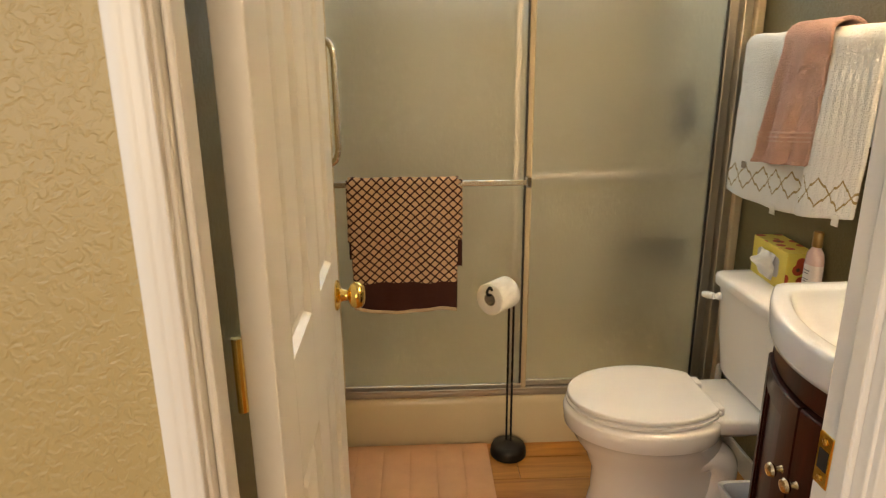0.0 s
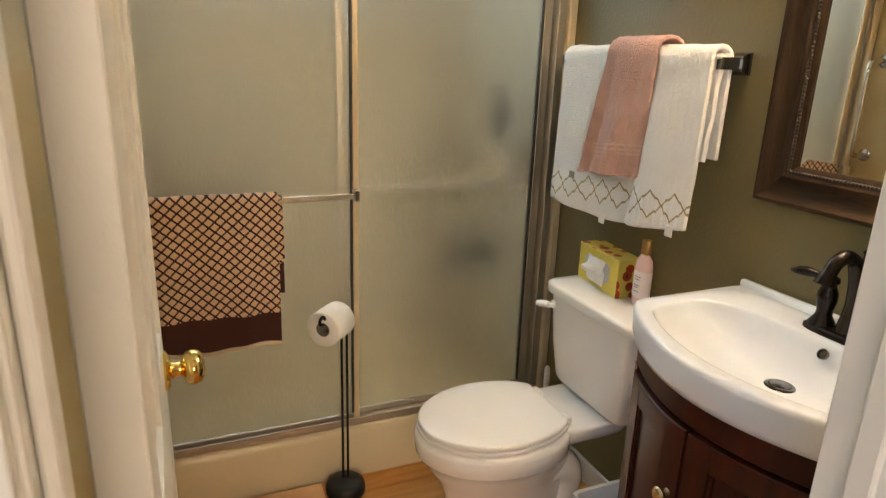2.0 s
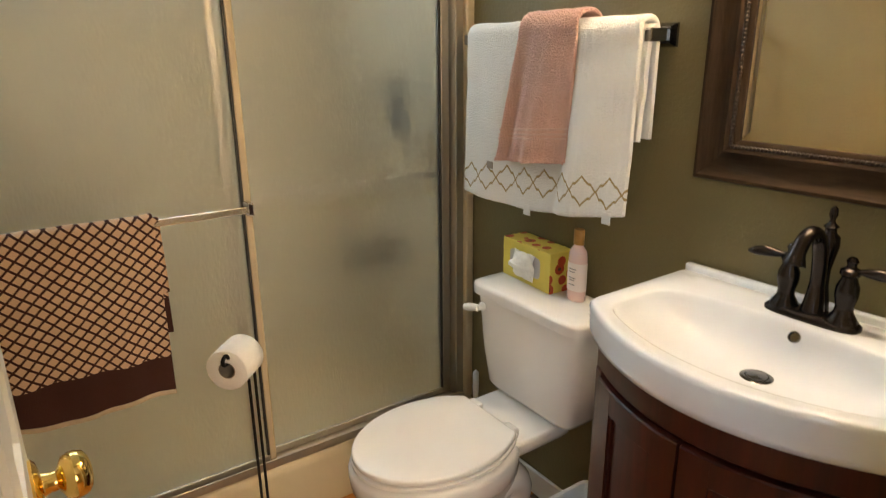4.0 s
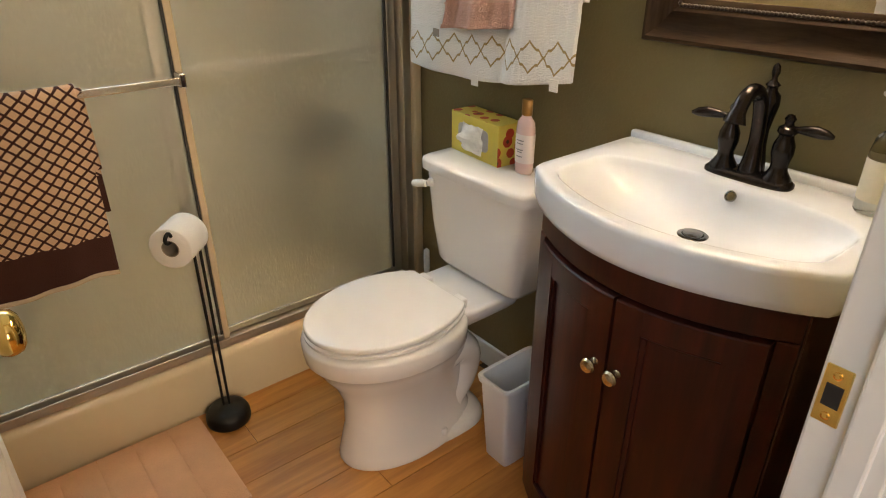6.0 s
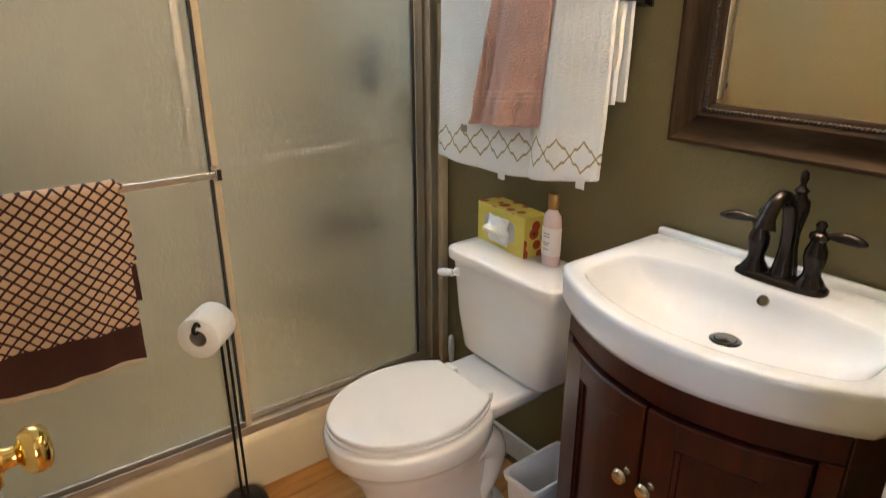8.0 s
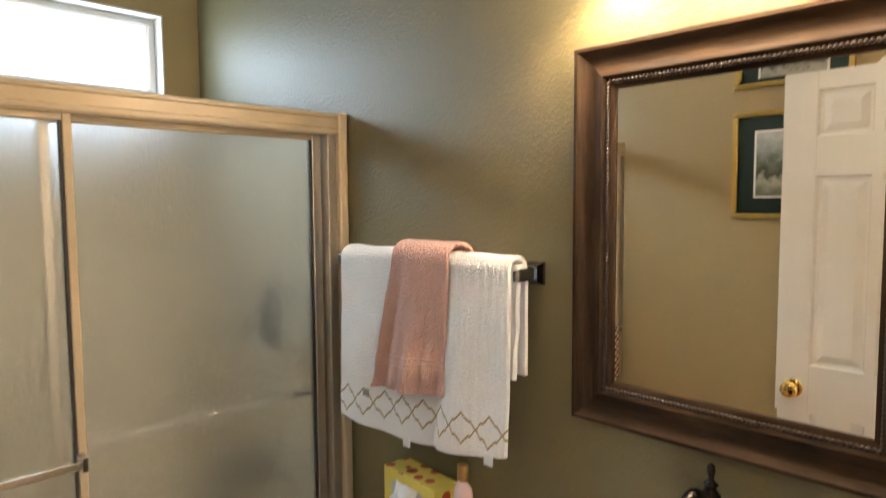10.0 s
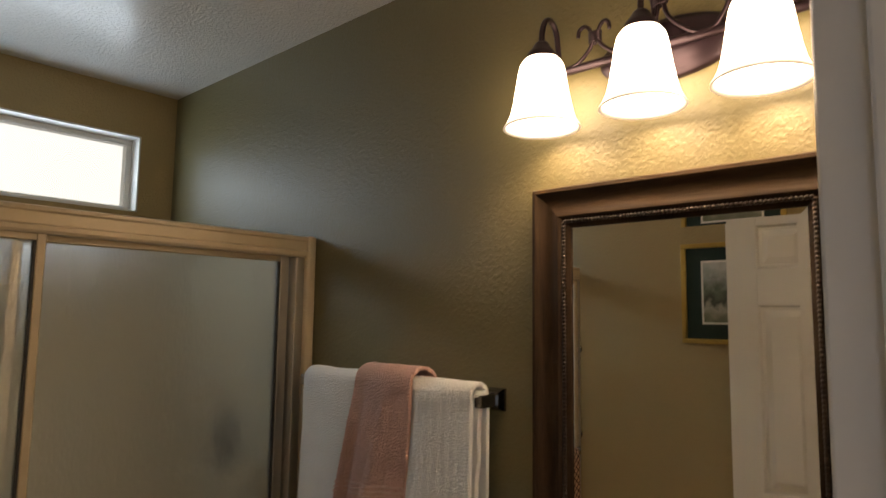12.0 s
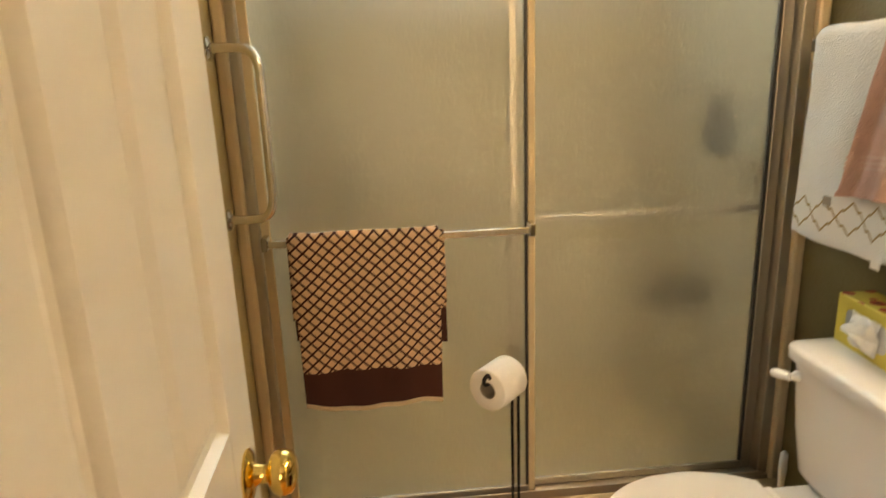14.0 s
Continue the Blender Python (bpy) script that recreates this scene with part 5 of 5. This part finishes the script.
gp = spline([(XL + 0.004, 2.306, 1.445), (XL + 0.06, 2.300, 1.445), (XL + 0.092, 2.296, 1.437), (XL + 0.108, 2.293, 1.405), (XL + 0.110, 2.292, 1.34), (XL + 0.110, 2.292, 1.17), (XL + 0.108, 2.293, 1.105), (XL + 0.092, 2.297, 1.074), (XL + 0.06, 2.301, 1.066), (XL + 0.004, 2.306, 1.066)], 7)
under(part("bar", tube(gp, 0.0105, 14), M_RAIL, None, "", "all"), grab)
for z in (1.445, 1.066):
    under(part("flange", lathe([(0.026, 0.0008), (0.026, 0.004), (0.022, 0.008), (0.013, 0.010)], 26, Matrix.Translation((XL, 2.306, z)) @ AXIS_X), M_CHROME, None, "", True), grab)

# ---- framed prints on the door side wall ----
M_PRINT = bpy.data.materials.new("grey_landscape_print")
M_PRINT.use_nodes = True
n_, l_, b_ = nodes_of(M_PRINT)
tc_, ns_ = n_.new("ShaderNodeTexCoord"), n_.new("ShaderNodeTexNoise")
ns_.inputs["Scale"].default_value, ns_.inputs["Detail"].default_value = 26, 6
l_.new(tc_.outputs["Object"], ns_.inputs["Vector"])
a_ = axes(M_PRINT)
hill = math_node(M_PRINT, "MULTIPLY_ADD", ns_.outputs[0], 0.22, math_node(M_PRINT, "MULTIPLY", a_[2], 1.6))
rp = n_.new("ShaderNodeValToRGB")
for pos, c in ((0.17, (0.10, 0.12, 0.08)), (0.27, (0.26, 0.27, 0.20)), (0.33, (0.46, 0.44, 0.37)), (0.38, (0.09, 0.10, 0.075)), (0.45, (0.17, 0.20, 0.15)), (0.53, (0.38, 0.41, 0.38)), (0.62, (0.60, 0.61, 0.60))):
    el = rp.color_ramp.elements.new(pos)
    el.color = (*c, 1)
rp.color_ramp.elements.remove(rp.color_ramp.elements[-1])
l_.new(hill, rp.inputs[0])
l_.new(rp.outputs[0], b_.inputs["Base Color"])
b_.inputs["Roughness"].default_value = 0.25
pic = thing("framed_print", Matrix.Translation((XL, 1.610, 1.492)), "landscape print in dark green mount and gilt frame", "framed picture", group="prints on the wall")
PW, PH, PF = 0.40, 0.405, 0.020
for lo, hi in (((0, 0, 0), (0.018, PW, PF)), ((0, 0, PH - PF), (0.018, PW, PH)), ((0, 0, PF), (0.018, PF, PH - PF)), ((0, PW - PF, PF), (0.018, PW, PH - PF))):
    lo, hi = (lo[0] + 0.001, lo[1] - PW / 2, lo[2]), (hi[0], hi[1] - PW / 2, hi[2])
    part("frame_side", box(lo, hi, 0.004, 2), M_GOLD, pic)
part("mount", box((0.001, PF - PW / 2, PF), (0.007, PW / 2 - PF, PH - PF)), M_GREEN, pic, "dark green mount board")
part("mount_line", box((0.007, -0.120, 0.078), (0.0078, 0.120, PH - 0.072)), M_PAPER, pic, "thin cream mount edge")
part("print", box((0.0078, -0.112, 0.086), (0.0086, 0.112, PH - 0.080)), M_PRINT, pic, "grey green countryside picture")
copy_thing(pic, Matrix.Translation((XL, 1.610, 1.985)))

# ---- floor planks ----
random.seed(11)
PLANK_W = 0.125
shapes = {}


def plank_mesh(length):
    key = round(length, 3)
    if key not in shapes:
        bm = box((0, 0, -0.008), (length - 0.0012, PLANK_W - 0.0012, 0.0), 0.0012, 1)
        me = bpy.data.meshes.new("plank")
        bm.to_mesh(me)
        bm.free()
        me.materials.append(M_PLANK)
        shapes[key] = me
    return shapes[key]


row, y = 0, HY0
while y < 2.36:
    x = HX0 - (row * 0.37) % 0.9
    while x < HX1:
        ln = 0.9
        a, b = max(x, HX0), min(x + ln, HX1)
        if y > YD:
            a, b = max(x, XL), min(x + ln, XR)
        if b - a > 0.03:
            ob = new("plank", plank_mesh(round(b - a, 2)))
            ob.location = (a, y, 0)
            ob.parent = floor
        x += ln
    y += PLANK_W
    row += 1
